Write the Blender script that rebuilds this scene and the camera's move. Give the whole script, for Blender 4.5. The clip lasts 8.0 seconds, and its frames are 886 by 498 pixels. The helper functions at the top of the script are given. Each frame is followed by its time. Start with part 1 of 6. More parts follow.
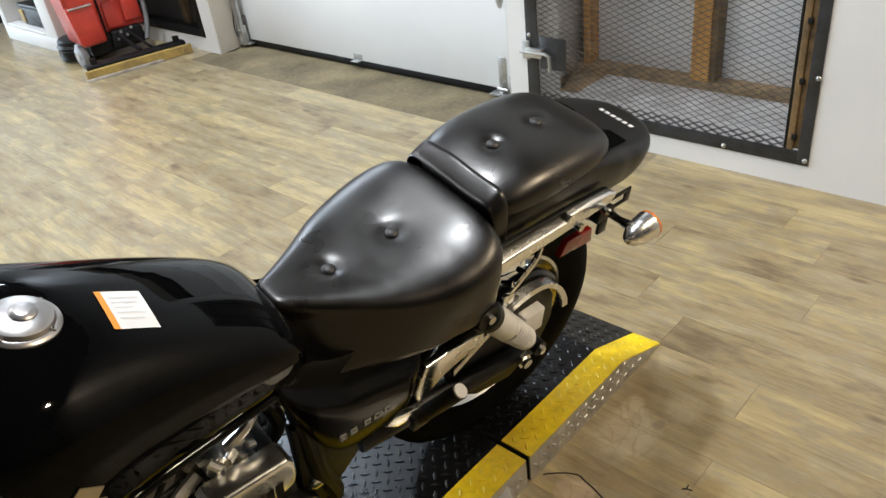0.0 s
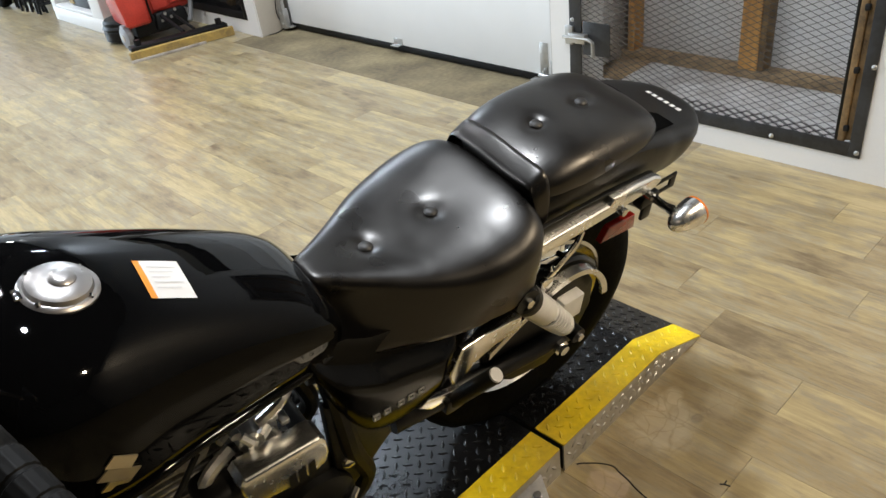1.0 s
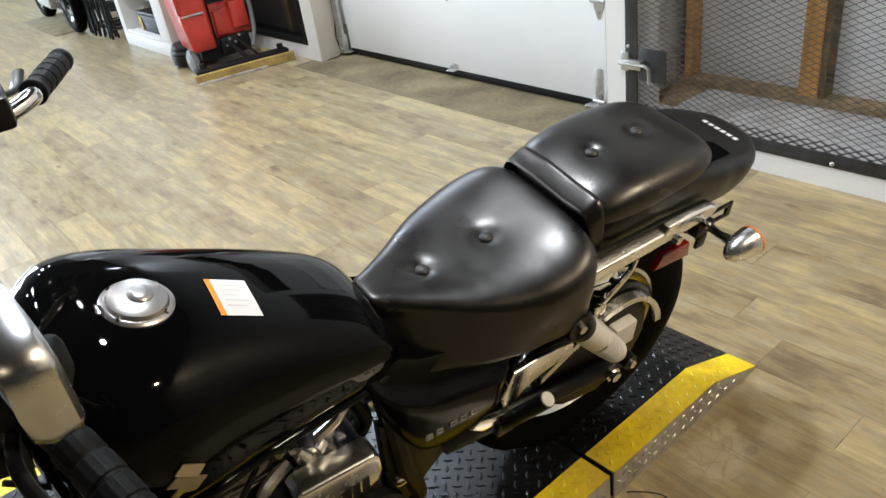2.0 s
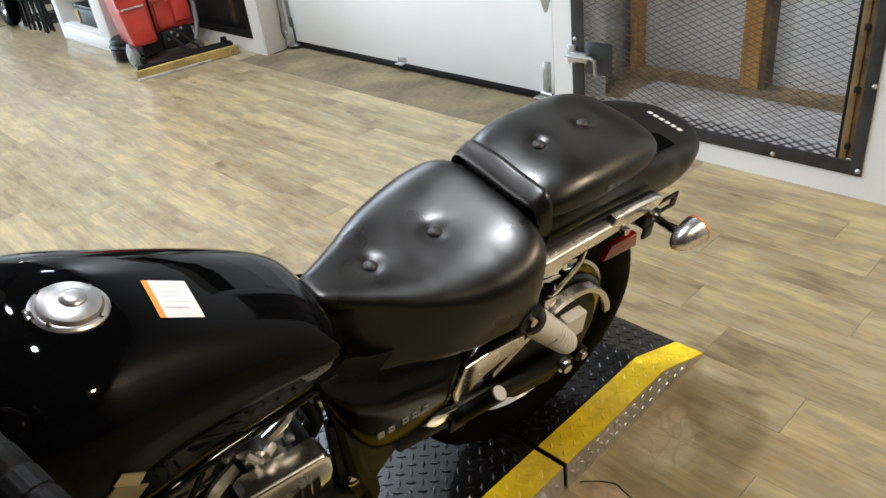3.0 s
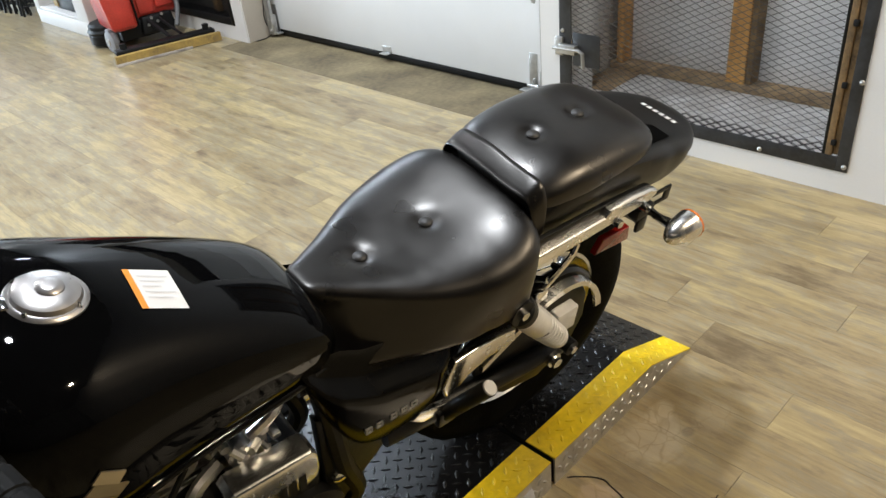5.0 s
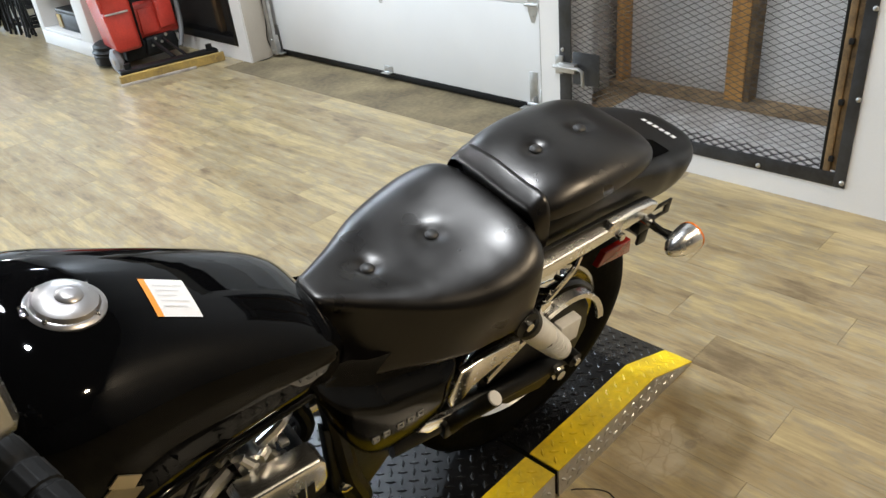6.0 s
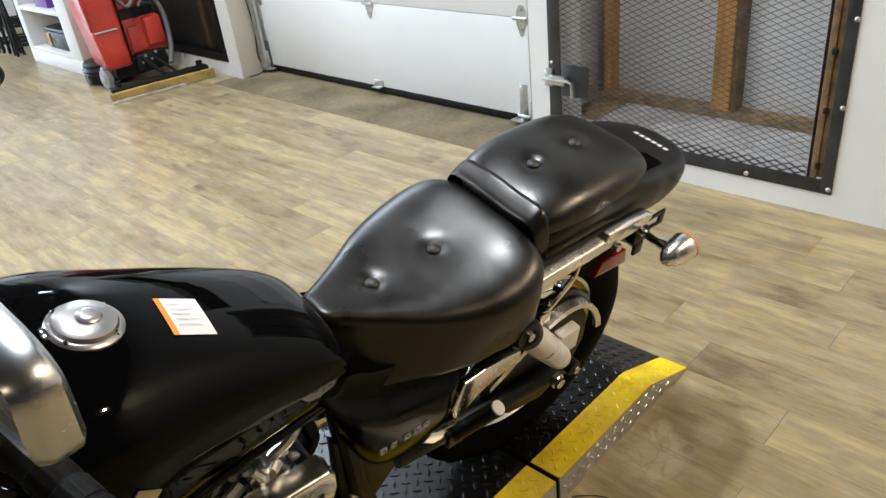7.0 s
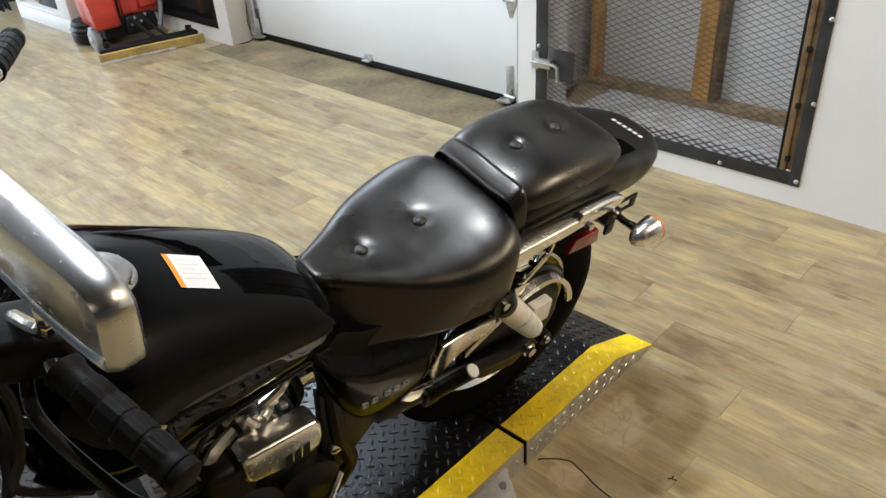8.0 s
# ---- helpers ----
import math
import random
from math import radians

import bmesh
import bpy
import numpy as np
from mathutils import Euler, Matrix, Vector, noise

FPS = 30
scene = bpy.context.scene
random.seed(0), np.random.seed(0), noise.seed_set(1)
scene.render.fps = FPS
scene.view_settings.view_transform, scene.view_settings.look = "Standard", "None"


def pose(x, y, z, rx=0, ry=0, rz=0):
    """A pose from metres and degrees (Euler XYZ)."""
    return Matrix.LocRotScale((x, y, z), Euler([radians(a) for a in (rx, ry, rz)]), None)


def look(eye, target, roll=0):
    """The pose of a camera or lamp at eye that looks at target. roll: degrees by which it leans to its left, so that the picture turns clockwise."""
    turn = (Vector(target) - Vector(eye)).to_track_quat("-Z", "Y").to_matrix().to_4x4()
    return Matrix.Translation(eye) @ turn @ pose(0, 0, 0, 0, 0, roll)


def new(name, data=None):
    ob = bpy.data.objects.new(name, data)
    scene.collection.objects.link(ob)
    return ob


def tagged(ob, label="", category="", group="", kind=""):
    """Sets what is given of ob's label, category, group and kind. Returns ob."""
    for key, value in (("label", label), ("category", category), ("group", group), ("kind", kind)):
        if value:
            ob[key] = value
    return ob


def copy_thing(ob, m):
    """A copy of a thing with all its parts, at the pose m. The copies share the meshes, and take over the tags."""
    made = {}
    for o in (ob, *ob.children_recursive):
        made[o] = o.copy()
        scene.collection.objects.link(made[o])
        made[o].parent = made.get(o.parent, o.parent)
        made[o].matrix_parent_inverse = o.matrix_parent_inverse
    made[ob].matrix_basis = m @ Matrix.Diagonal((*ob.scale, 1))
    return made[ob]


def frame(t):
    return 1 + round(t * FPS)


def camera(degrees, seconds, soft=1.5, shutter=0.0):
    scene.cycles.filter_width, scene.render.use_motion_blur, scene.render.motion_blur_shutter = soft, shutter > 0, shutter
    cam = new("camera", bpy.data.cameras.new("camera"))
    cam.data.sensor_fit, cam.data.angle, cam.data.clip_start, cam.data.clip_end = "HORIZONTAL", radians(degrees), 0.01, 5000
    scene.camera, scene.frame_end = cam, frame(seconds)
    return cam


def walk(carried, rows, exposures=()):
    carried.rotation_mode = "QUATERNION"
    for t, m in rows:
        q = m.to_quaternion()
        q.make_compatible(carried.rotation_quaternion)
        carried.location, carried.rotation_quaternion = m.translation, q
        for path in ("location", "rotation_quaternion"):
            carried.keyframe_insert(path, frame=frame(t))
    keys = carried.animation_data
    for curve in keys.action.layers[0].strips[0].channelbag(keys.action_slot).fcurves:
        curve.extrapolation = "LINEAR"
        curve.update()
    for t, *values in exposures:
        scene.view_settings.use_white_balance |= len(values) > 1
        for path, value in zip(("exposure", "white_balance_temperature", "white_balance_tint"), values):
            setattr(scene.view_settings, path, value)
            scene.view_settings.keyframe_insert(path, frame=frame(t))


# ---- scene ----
cam = camera(61.1, 8.0)
PATH = [
    (0, (0.207, 0.089, 1.389), (1.382, 1.318, 0.337), -7.6),
    (0.5, (0.214, 0.099, 1.377), (1.405, 1.293, 0.303), -6.2),
    (1, (0.208, 0.104, 1.365), (1.308, 1.39, 0.3), -7.8),
    (1.2, (0.19, 0.103, 1.362), (1.194, 1.486, 0.324), -8.7),
    (2.3, (0.188, 0.09, 1.39), (1.24, 1.472, 0.397), -8.3),
    (2.5, (0.195, 0.093, 1.381), (1.271, 1.452, 0.384), -7.7),
    (3, (0.202, 0.098, 1.377), (1.315, 1.403, 0.348), -7.8),
    (3.5, (0.207, 0.109, 1.382), (1.376, 1.381, 0.376), -5.4),
    (4, (0.222, 0.11, 1.361), (1.388, 1.364, 0.328), -5.1),
    (4.5, (0.221, 0.126, 1.352), (1.359, 1.375, 0.281), -5.6),
    (5, (0.206, 0.129, 1.361), (1.347, 1.392, 0.31), -6.4),
    (5.2, (0.197, 0.124, 1.362), (1.349, 1.402, 0.342), -6.1),
    (6.3, (0.179, 0.117, 1.369), (1.352, 1.392, 0.37), -6.9),
    (6.5, (0.177, 0.12, 1.375), (1.36, 1.397, 0.391), -7.4),
    (7, (0.151, 0.115, 1.387), (1.345, 1.381, 0.4), -6.9),
    (7.2, (0.12, 0.098, 1.393), (1.339, 1.314, 0.374), -5.7),
    (7.5, (0.058, 0.077, 1.403), (1.276, 1.253, 0.337), -3.6),
    (8, (0.087, 0.06, 1.427), (1.291, 1.268, 0.382), -3.7),
]
walk(cam, [(t, look(eye, target, roll)) for t, eye, target, roll in PATH])

# ---- world and lights ----
world = bpy.data.worlds.new("room_air")
world.use_nodes = True
world.node_tree.nodes["Background"].inputs[0].default_value = (0.8, 0.85, 0.95, 1)
world.node_tree.nodes["Background"].inputs[1].default_value = 0.004
scene.world = world

CEILING = 3.4


def lamp(name, place, size, power, colour, size_y=None, spread=180):
    data = bpy.data.lights.new(name, "AREA")
    data.shape = "RECTANGLE" if size_y else "DISK"
    data.size = size
    if size_y:
        data.size_y = size_y
    data.energy, data.color, data.spread = power, colour, radians(spread)
    ob = new(name, data)
    ob.matrix_world = pose(*place)
    return ob


COOL = (0.85, 0.93, 1.0)
WARMER, NEUTRAL, BLUISH = (1.0, 0.825, 0.59), (0.90, 0.935, 0.985), (0.74, 0.86, 1.0)
SPOTS = [(1.10, 1.34, 57, (0.87, 0.93, 1.0)), (1.08, 2.59, 8, NEUTRAL), (0.43, 3.95, 46, NEUTRAL), (-1.05, 3.85, 26, NEUTRAL), (-1.60, 3.0, 30, NEUTRAL), (2.38, 4.35, 54, BLUISH), (2.10, -1.40, 84, WARMER),
         (-2.55, -1.78, 12, WARMER), (2.60, 7.0, 16, NEUTRAL), (0.1, 6.4, 18, NEUTRAL), (-1.6, 6.2, 18, NEUTRAL), (1.2, 8.6, 16, NEUTRAL)]
for sx, sy, watts, tint in SPOTS:
    lamp("spot_light", (sx, sy, CEILING - 0.075), 0.26 if tint == BLUISH else 0.15, watts, tint)
TUBES = [(-0.9, 5.0), (0.6, 8.6)]
for sx, sy in TUBES:
    lamp("tube_light", (sx, sy, CEILING - 0.10), 0.22, 45, COOL, 1.1)
# daylight through the far window
WIN = (-3.6, 0.6, 0.8, 2.5)
lamp("window_light", ((WIN[0] + WIN[1]) / 2, 12.96, (WIN[2] + WIN[3]) / 2, -90, 0, 0), WIN[1] - WIN[0], 740, (0.68, 0.84, 1.0), WIN[3] - WIN[2])


# ---- geometry helpers ----
def part(name, bm, material, parent=None, label="", smooth=35):
    me = bpy.data.meshes.new(name)
    bm.normal_update()
    bm.to_mesh(me)
    bm.free()
    if smooth:
        me.polygons.foreach_set("use_smooth", [True] * len(me.polygons))
        me.set_sharp_from_angle(angle=radians(smooth))
    if material:
        me.materials.append(material)
    ob = new(name, me)
    if parent:
        ob.parent = parent
    if label:
        ob["label"] = label
    return ob


def root(name, m, label, category, group="", kind=""):
    ob = new(name)
    ob.empty_display_size = 0.05
    ob.matrix_world = m
    return tagged(ob, label, category, group, kind)


def box(bm, a, b, bevel=0.0, m=None, seg=2):
    r = bmesh.ops.create_cube(bm, size=1)["verts"]
    s = [b[i] - a[i] for i in range(3)]
    c = [(a[i] + b[i]) / 2 for i in range(3)]
    bmesh.ops.scale(bm, vec=s, verts=r)
    bmesh.ops.translate(bm, vec=c, verts=r)
    if m:
        bmesh.ops.transform(bm, matrix=m, verts=r)
    if bevel:
        edges = list({e for v in r for e in v.link_edges})
        bmesh.ops.bevel(bm, geom=edges, offset=bevel, segments=seg, affect="EDGES", profile=0.5)
    return bm


def rings(bm, loops, cap=True, closed=False):
    """Join loops of equal length into a skin."""
    vs = [[bm.verts.new(p) for p in lp] for lp in loops]
    n = len(vs[0])
    pairs = list(zip(vs, vs[1:])) + ([(vs[-1], vs[0])] if closed else [])
    for a, b in pairs:
        for i in range(n):
            j = (i + 1) % n
            bm.faces.new((a[i], a[j], b[j], b[i]))
    if cap and not closed:
        bm.faces.new(list(reversed(vs[0])))
        bm.faces.new(vs[-1])
    return bm


def frame_of(d):
    d = Vector(d).normalized()
    up = Vector((0, 0, 1)) if abs(d.z) < 0.95 else Vector((0, 1, 0))
    s = d.cross(up).normalized()
    return s, s.cross(d).normalized()


def tube(bm, pts, r, n=12, smooth_path=0, cap=True, flat=1.0):
    """A round bar along points; r is one radius or one for each point."""
    pts = [Vector(p) for p in pts]
    rs = r if isinstance(r, (list, tuple)) else [r] * len(pts)
    if smooth_path:
        pts, rs = spline(pts, rs, smooth_path)
    loops, side = [], None
    for i, p in enumerate(pts):
        d = pts[min(i + 1, len(pts) - 1)] - pts[max(i - 1, 0)]
        d.normalize()
        if side is None:
            side, up = frame_of(d)
        else:
            side = (side - d * side.dot(d)).normalized()
            up = side.cross(d).normalized()
        loops.append([p + rs[i] * (math.cos(a) * side + flat * math.sin(a) * up) for a in (2 * math.pi * k / n for k in range(n))])
    bm2 = rings(bm, loops, cap)
    return bm2


def spline(pts, rs, k):
    out, ro = [], []
    n = len(pts)
    for i in range(n - 1):
        p0, p1, p2, p3 = pts[max(i - 1, 0)], pts[i], pts[i + 1], pts[min(i + 2, n - 1)]
        for j in range(k):
            t = j / k
            out.append(0.5 * ((2 * p1) + (p2 - p0) * t + (2 * p0 - 5 * p1 + 4 * p2 - p3) * t * t + (3 * p1 - p0 - 3 * p2 + p3) * t ** 3))
            ro.append(rs[i] + (rs[i + 1] - rs[i]) * t)
    return out + [pts[-1]], ro + [rs[-1]]


def lathe(bm, a, b, profile, n=20):
    """Turn a profile of (share of the way, radius) round the line from a to b."""
    a, b = Vector(a), Vector(b)
    s, u = frame_of(b - a)
    loops = [[a + (b - a) * t + r * (math.cos(k) * s + math.sin(k) * u) for k in (2 * math.pi * i / n for i in range(n))] for t, r in profile]
    return rings(bm, loops)


def rod(bm, a, b, r, n=12):
    return lathe(bm, a, b, ((0, r), (1, r)), n)


def curve_of(rows, x):
    """Smooth values between rows of (x, values...)."""
    if x <= rows[0][0]:
        return list(rows[0][1:])
    if x >= rows[-1][0]:
        return list(rows[-1][1:])
    for i in range(len(rows) - 1):
        if rows[i][0] <= x <= rows[i + 1][0]:
            x1, x2 = rows[i][0], rows[i + 1][0]
            t = (x - x1) / (x2 - x1)
            res = []
            for k in range(1, len(rows[0])):
                p1, p2 = rows[i][k], rows[i + 1][k]
                m1 = (p2 - rows[i - 1][k]) / (x2 - rows[i - 1][0]) if i > 0 else (p2 - p1) / (x2 - x1)
                m2 = (rows[i + 2][k] - p1) / (rows[i + 2][0] - x1) if i + 2 < len(rows) else (p2 - p1) / (x2 - x1)
                h = x2 - x1
                res.append((2 * t ** 3 - 3 * t * t + 1) * p1 + (t ** 3 - 2 * t * t + t) * h * m1 + (3 * t * t - 2 * t ** 3) * p2 + (t ** 3 - t * t) * h * m2)
            return res


def power(v, p):
    return math.copysign(abs(v) ** p, v)


def body(bm, rows, p_top, p_low, nx=44, n=56, flank=None, lift=None, flare=None):
    """A long body along x: rows of (x, half width, top, low, height of the widest place); flank: shares of width and depth below it."""
    x0, x1 = rows[0][0], rows[-1][0]

    def shares(p):
        h = n // 4
        a = [math.cos(math.pi * k / (2 * h)) for k in range(h + 1)] + [math.cos(math.pi * k / (2 * h)) ** (2 / p) if k < h else 0.0 for k in range(h + 1)]
        a = sorted(set(round(v, 4) for v in a), reverse=True)
        return [v for k, v in enumerate(a) if k == 0 or a[k - 1] - v > 0.004 or v in (0.0, 1.0)]

    up, lo = shares(p_top), shares(p_low)[:: 2 if n > 60 else 1]
    if lo[-1] != 0.0:
        lo.append(0.0)
    ring = [(v, (1 - v ** p_top) ** (1 / p_top)) for v in up] + [(-v, (1 - v ** p_top) ** (1 / p_top)) for v in reversed(up[:-1])]
    ring += [(-v, -((1 - v ** p_low) ** (1 / p_low))) for v in lo[1:]] + [(v, -((1 - v ** p_low) ** (1 / p_low))) for v in reversed(lo[1:-1])]
    if flank:
        ring = ring[: 2 * len(up) - 1]
        ring += [(-f, -d) for f, d in flank] + [(f, -d) for f, d in reversed(flank[:-1])]
    loops = []
    for i in range(nx + 1):
        x = x0 + (x1 - x0) * i / nx
        w, zt, zl, zm = curve_of(rows, x)
        lp = []
        for fy, fz in ring:
            y = w * fy
            z = zm + ((zt - zm) if fz >= 0 else (zm - zl)) * fz
            if flare and fz < 0:
                y += math.copysign(flare(x) * min(1.0, -fz / 0.8), fy) if fy else 0.0
            if lift and fz > 0.3:
                z += lift(x, y, w)
            lp.append((x, y, z))
        loops.append(lp)
    return rings(bm, loops)


def top_of(rows, p, x, y):
    w, zt, zl, zm = curve_of(rows, x)
    q = max(0.0, 1 - abs(y / w) ** p)
    return zm + (zt - zm) * q ** (1 / p)


def plate(bm, outline, thick, m):
    """A flat plate of the outline (x, y), thick along z, placed by m."""
    lo = [bm.verts.new(m @ Vector((x, y, 0))) for x, y in outline]
    hi = [bm.verts.new(m @ Vector((x, y, thick))) for x, y in outline]
    bm.faces.new(list(reversed(lo)))
    bm.faces.new(hi)
    k = len(lo)
    for i in range(k):
        bm.faces.new((lo[i], lo[(i + 1) % k], hi[(i + 1) % k], hi[i]))
    return bm


def side_plate(bm, outline, y0, y1, bevel=0.0):
    """A plate of the outline (x, z) between two values of y."""
    lo = [bm.verts.new((x, y0, z)) for x, z in outline]
    hi = [bm.verts.new((x, y1, z)) for x, z in outline]
    k = len(lo)
    fs = [bm.faces.new(lo), bm.faces.new(list(reversed(hi)))]
    for i in range(k):
        fs.append(bm.faces.new((lo[(i + 1) % k], lo[i], hi[i], hi[(i + 1) % k])))
    bmesh.ops.recalc_face_normals(bm, faces=bm.faces)
    if bevel:
        bmesh.ops.bevel(bm, geom=list(fs[0].edges), offset=bevel, segments=3, affect="EDGES", profile=0.5)
    return bm


def B():
    return bmesh.new()


# ---- materials ----
def surf(name, colour, rough, metal=0.0, var=0.12, scale=8.0, fine=90.0, bump=0.05, coat=0.0, spec=0.5, dirt=None, stretch=(1, 1, 1), rvar=0.12, where="Object"):
    """A surface with broad and fine variation of colour, gloss and relief."""
    m = bpy.data.materials.new(name)
    m.use_nodes = True
    nt = m.node_tree
    b = nt.nodes["Principled BSDF"]
    tc = nt.nodes.new("ShaderNodeTexCoord")
    mp = nt.nodes.new("ShaderNodeMapping")
    mp.inputs["Scale"].default_value = stretch
    nt.links.new(tc.outputs[where], mp.inputs[0])
    n1, n2 = nt.nodes.new("ShaderNodeTexNoise"), nt.nodes.new("ShaderNodeTexNoise")
    n1.inputs["Scale"].default_value, n2.inputs["Scale"].default_value = scale, fine
    n1.inputs["Detail"].default_value, n2.inputs["Detail"].default_value = 5, 3
    for q in (n1, n2):
        nt.links.new(mp.outputs[0], q.inputs["Vector"])
    mixn = nt.nodes.new("ShaderNodeMath")
    mixn.operation = "MULTIPLY_ADD"
    nt.links.new(n2.outputs[0], mixn.inputs[0])
    mixn.inputs[1].default_value = 0.4
    nt.links.new(n1.outputs[0], mixn.inputs[2])
    ramp = nt.nodes.new("ShaderNodeValToRGB")
    d = dirt or tuple(c * 0.6 for c in colour)
    lo = tuple(c + (e - c) * min(1, var * 3) for c, e in zip(colour, d))
    hi = tuple(min(1, c * (1 + var)) for c in colour)
    ramp.color_ramp.elements[0].position, ramp.color_ramp.elements[1].position = 0.45, 0.95
    ramp.color_ramp.elements[0].color, ramp.color_ramp.elements[1].color = (*lo, 1), (*hi, 1)
    nt.links.new(mixn.outputs[0], ramp.inputs[0])
    nt.links.new(ramp.outputs[0], b.inputs["Base Color"])
    mr = nt.nodes.new("ShaderNodeMapRange")
    mr.inputs["From Min"].default_value, mr.inputs["From Max"].default_value = 0.4, 1.0
    mr.inputs["To Min"].default_value, mr.inputs["To Max"].default_value = max(0.0, rough - rvar * rough), min(1, rough + rvar * rough * 2)
    nt.links.new(mixn.outputs[0], mr.inputs[0])
    nt.links.new(mr.outputs[0], b.inputs["Roughness"])
    b.inputs["Metallic"].default_value = metal
    b.inputs["Specular IOR Level"].default_value = spec
    b.inputs["Coat Weight"].default_value = coat
    b.inputs["Coat Roughness"].default_value = 0.03
    if bump:
        bp = nt.nodes.new("ShaderNodeBump")
        bp.inputs["Strength"].default_value, bp.inputs["Distance"].default_value = bump, 0.004
        nt.links.new(n2.outputs[0], bp.inputs["Height"])
        nt.links.new(bp.outputs[0], b.inputs["Normal"])
    return m


def plank_material(name, by_object):
    """Limed oak print: grain along y, every plank with a tone of its own."""
    m = bpy.data.materials.new(name)
    m.use_nodes = True
    nt = m.node_tree
    L, N = nt.links.new, nt.nodes.new
    b = nt.nodes["Principled BSDF"]
    rnd = N("ShaderNodeObjectInfo").outputs["Random"] if by_object else N("ShaderNodeNewGeometry").outputs["Random Per Island"]
    geo = N("ShaderNodeNewGeometry")
    off = N("ShaderNodeVectorMath")
    off.operation = "MULTIPLY"
    comb = N("ShaderNodeCombineXYZ")
    for k in range(3):
        L(rnd, comb.inputs[k])
    L(comb.outputs[0], off.inputs[0])
    off.inputs[1].default_value = (37, 61, 13)
    add = N("ShaderNodeVectorMath")
    L(geo.outputs["Position"], add.inputs[0])
    L(off.outputs[0], add.inputs[1])

    def noise_at(scale, sx, sy, detail, rough=0.55):
        mp = N("ShaderNodeMapping")
        mp.inputs["Scale"].default_value = (sx, sy, 1)
        L(add.outputs[0], mp.inputs[0])
        t = N("ShaderNodeTexNoise")
        t.inputs["Scale"].default_value, t.inputs["Detail"].default_value, t.inputs["Roughness"].default_value = scale, detail, rough
        L(mp.outputs[0], t.inputs["Vector"])
        return t.outputs[0]

    broad, strip, grain = noise_at(7, 1.1, 0.55, 8, 0.66), noise_at(12, 1.8, 0.34, 8, 0.68), noise_at(34, 4, 0.22, 9, 0.78)
    tone = N("ShaderNodeMath"); tone.operation = "MULTIPLY_ADD"
    L(strip, tone.inputs[0]); tone.inputs[1].default_value = 0.9; L(broad, tone.inputs[2])
    tone2 = N("ShaderNodeMath"); tone2.operation = "MULTIPLY_ADD"
    L(rnd, tone2.inputs[0]); tone2.inputs[1].default_value = 0.24; L(tone.outputs[0], tone2.inputs[2])
    ramp = N("ShaderNodeValToRGB")
    els = ramp.color_ramp.elements
    els[0].position, els[0].color = 0.60, (0.195, 0.150, 0.092, 1)
    els[1].position, els[1].color = 1.0, (0.47, 0.385, 0.215, 1)
    half = N("ShaderNodeMath"); half.operation = "MULTIPLY"
    L(tone2.outputs[0], half.inputs[0]); half.inputs[1].default_value = 0.775
    for pos, col in ((0.69, (0.275, 0.222, 0.140, 1)), (0.755, (0.345, 0.272, 0.152, 1)), (0.82, (0.325, 0.282, 0.196, 1)), (0.89, (0.415, 0.338, 0.190, 1))):
        e = els.new(pos); e.color = col
    L(half.outputs[0], ramp.inputs[0])
    gr = N("ShaderNodeMix"); gr.data_type = "RGBA"; gr.blend_type = "MULTIPLY"
    gm = N("ShaderNodeMapRange")
    gm.inputs["From Min"].default_value, gm.inputs["From Max"].default_value = 0.35, 0.65
    gm.inputs["To Min"].default_value, gm.inputs["To Max"].default_value = 0.76, 1.10
    L(grain, gm.inputs[0])
    L(ramp.outputs[0], gr.inputs[6]); gr.inputs[0].default_value = 1.0
    cg = N("ShaderNodeCombineColor")
    for k in range(3):
        L(gm.outputs[0], cg.inputs[k])
    L(cg.outputs[0], gr.inputs[7])
    # long printed bands inside each plank, some honey-coloured, some brown
    band = noise_at(15, 1.25, 0.10, 4, 0.62)
    bmr = N("ShaderNodeMapRange")
    bmr.inputs["From Min"].default_value, bmr.inputs["From Max"].default_value = 0.43, 0.57
    L(band, bmr.inputs[0])
    bmix = N("ShaderNodeMix"); bmix.data_type = "RGBA"
    L(bmr.outputs[0], bmix.inputs[0]); bmix.inputs[6].default_value = (0.91, 0.875, 0.815, 1); bmix.inputs[7].default_value = (1.10, 1.08, 1.03, 1)
    bmul = N("ShaderNodeMix"); bmul.data_type = "RGBA"; bmul.blend_type = "MULTIPLY"
    bmul.inputs[0].default_value = 1.0
    L(gr.outputs[2], bmul.inputs[6]); L(bmix.outputs[2], bmul.inputs[7])
    colour = bmul.outputs[2]
    pores = noise_at(60, 3.2, 0.11, 4, 0.6)
    pm = N("ShaderNodeMapRange")
    pm.inputs["From Min"].default_value, pm.inputs["From Max"].default_value = 0.60, 0.70
    pm.inputs["To Max"].default_value = 0.45
    L(pores, pm.inputs[0])
    px = N("ShaderNodeMix"); px.data_type = "RGBA"
    L(pm.outputs[0], px.inputs[0]); L(colour, px.inputs[6]); px.inputs[7].default_value = (0.16, 0.115, 0.062, 1)
    colour = px.outputs[2]
    # small dark knots
    kmap = N("ShaderNodeMapping")
    kmap.inputs["Scale"].default_value = (6.0, 2.2, 1)
    L(add.outputs[0], kmap.inputs[0])
    kn = N("ShaderNodeTexVoronoi")
    kn.inputs["Scale"].default_value = 1.0
    L(kmap.outputs[0], kn.inputs["Vector"])
    kr = N("ShaderNodeMath"); kr.operation = "MULTIPLY_ADD"
    L(grain, kr.inputs[0]); kr.inputs[1].default_value = -0.08; L(kn.outputs["Distance"], kr.inputs[2])
    km = N("ShaderNodeMapRange")
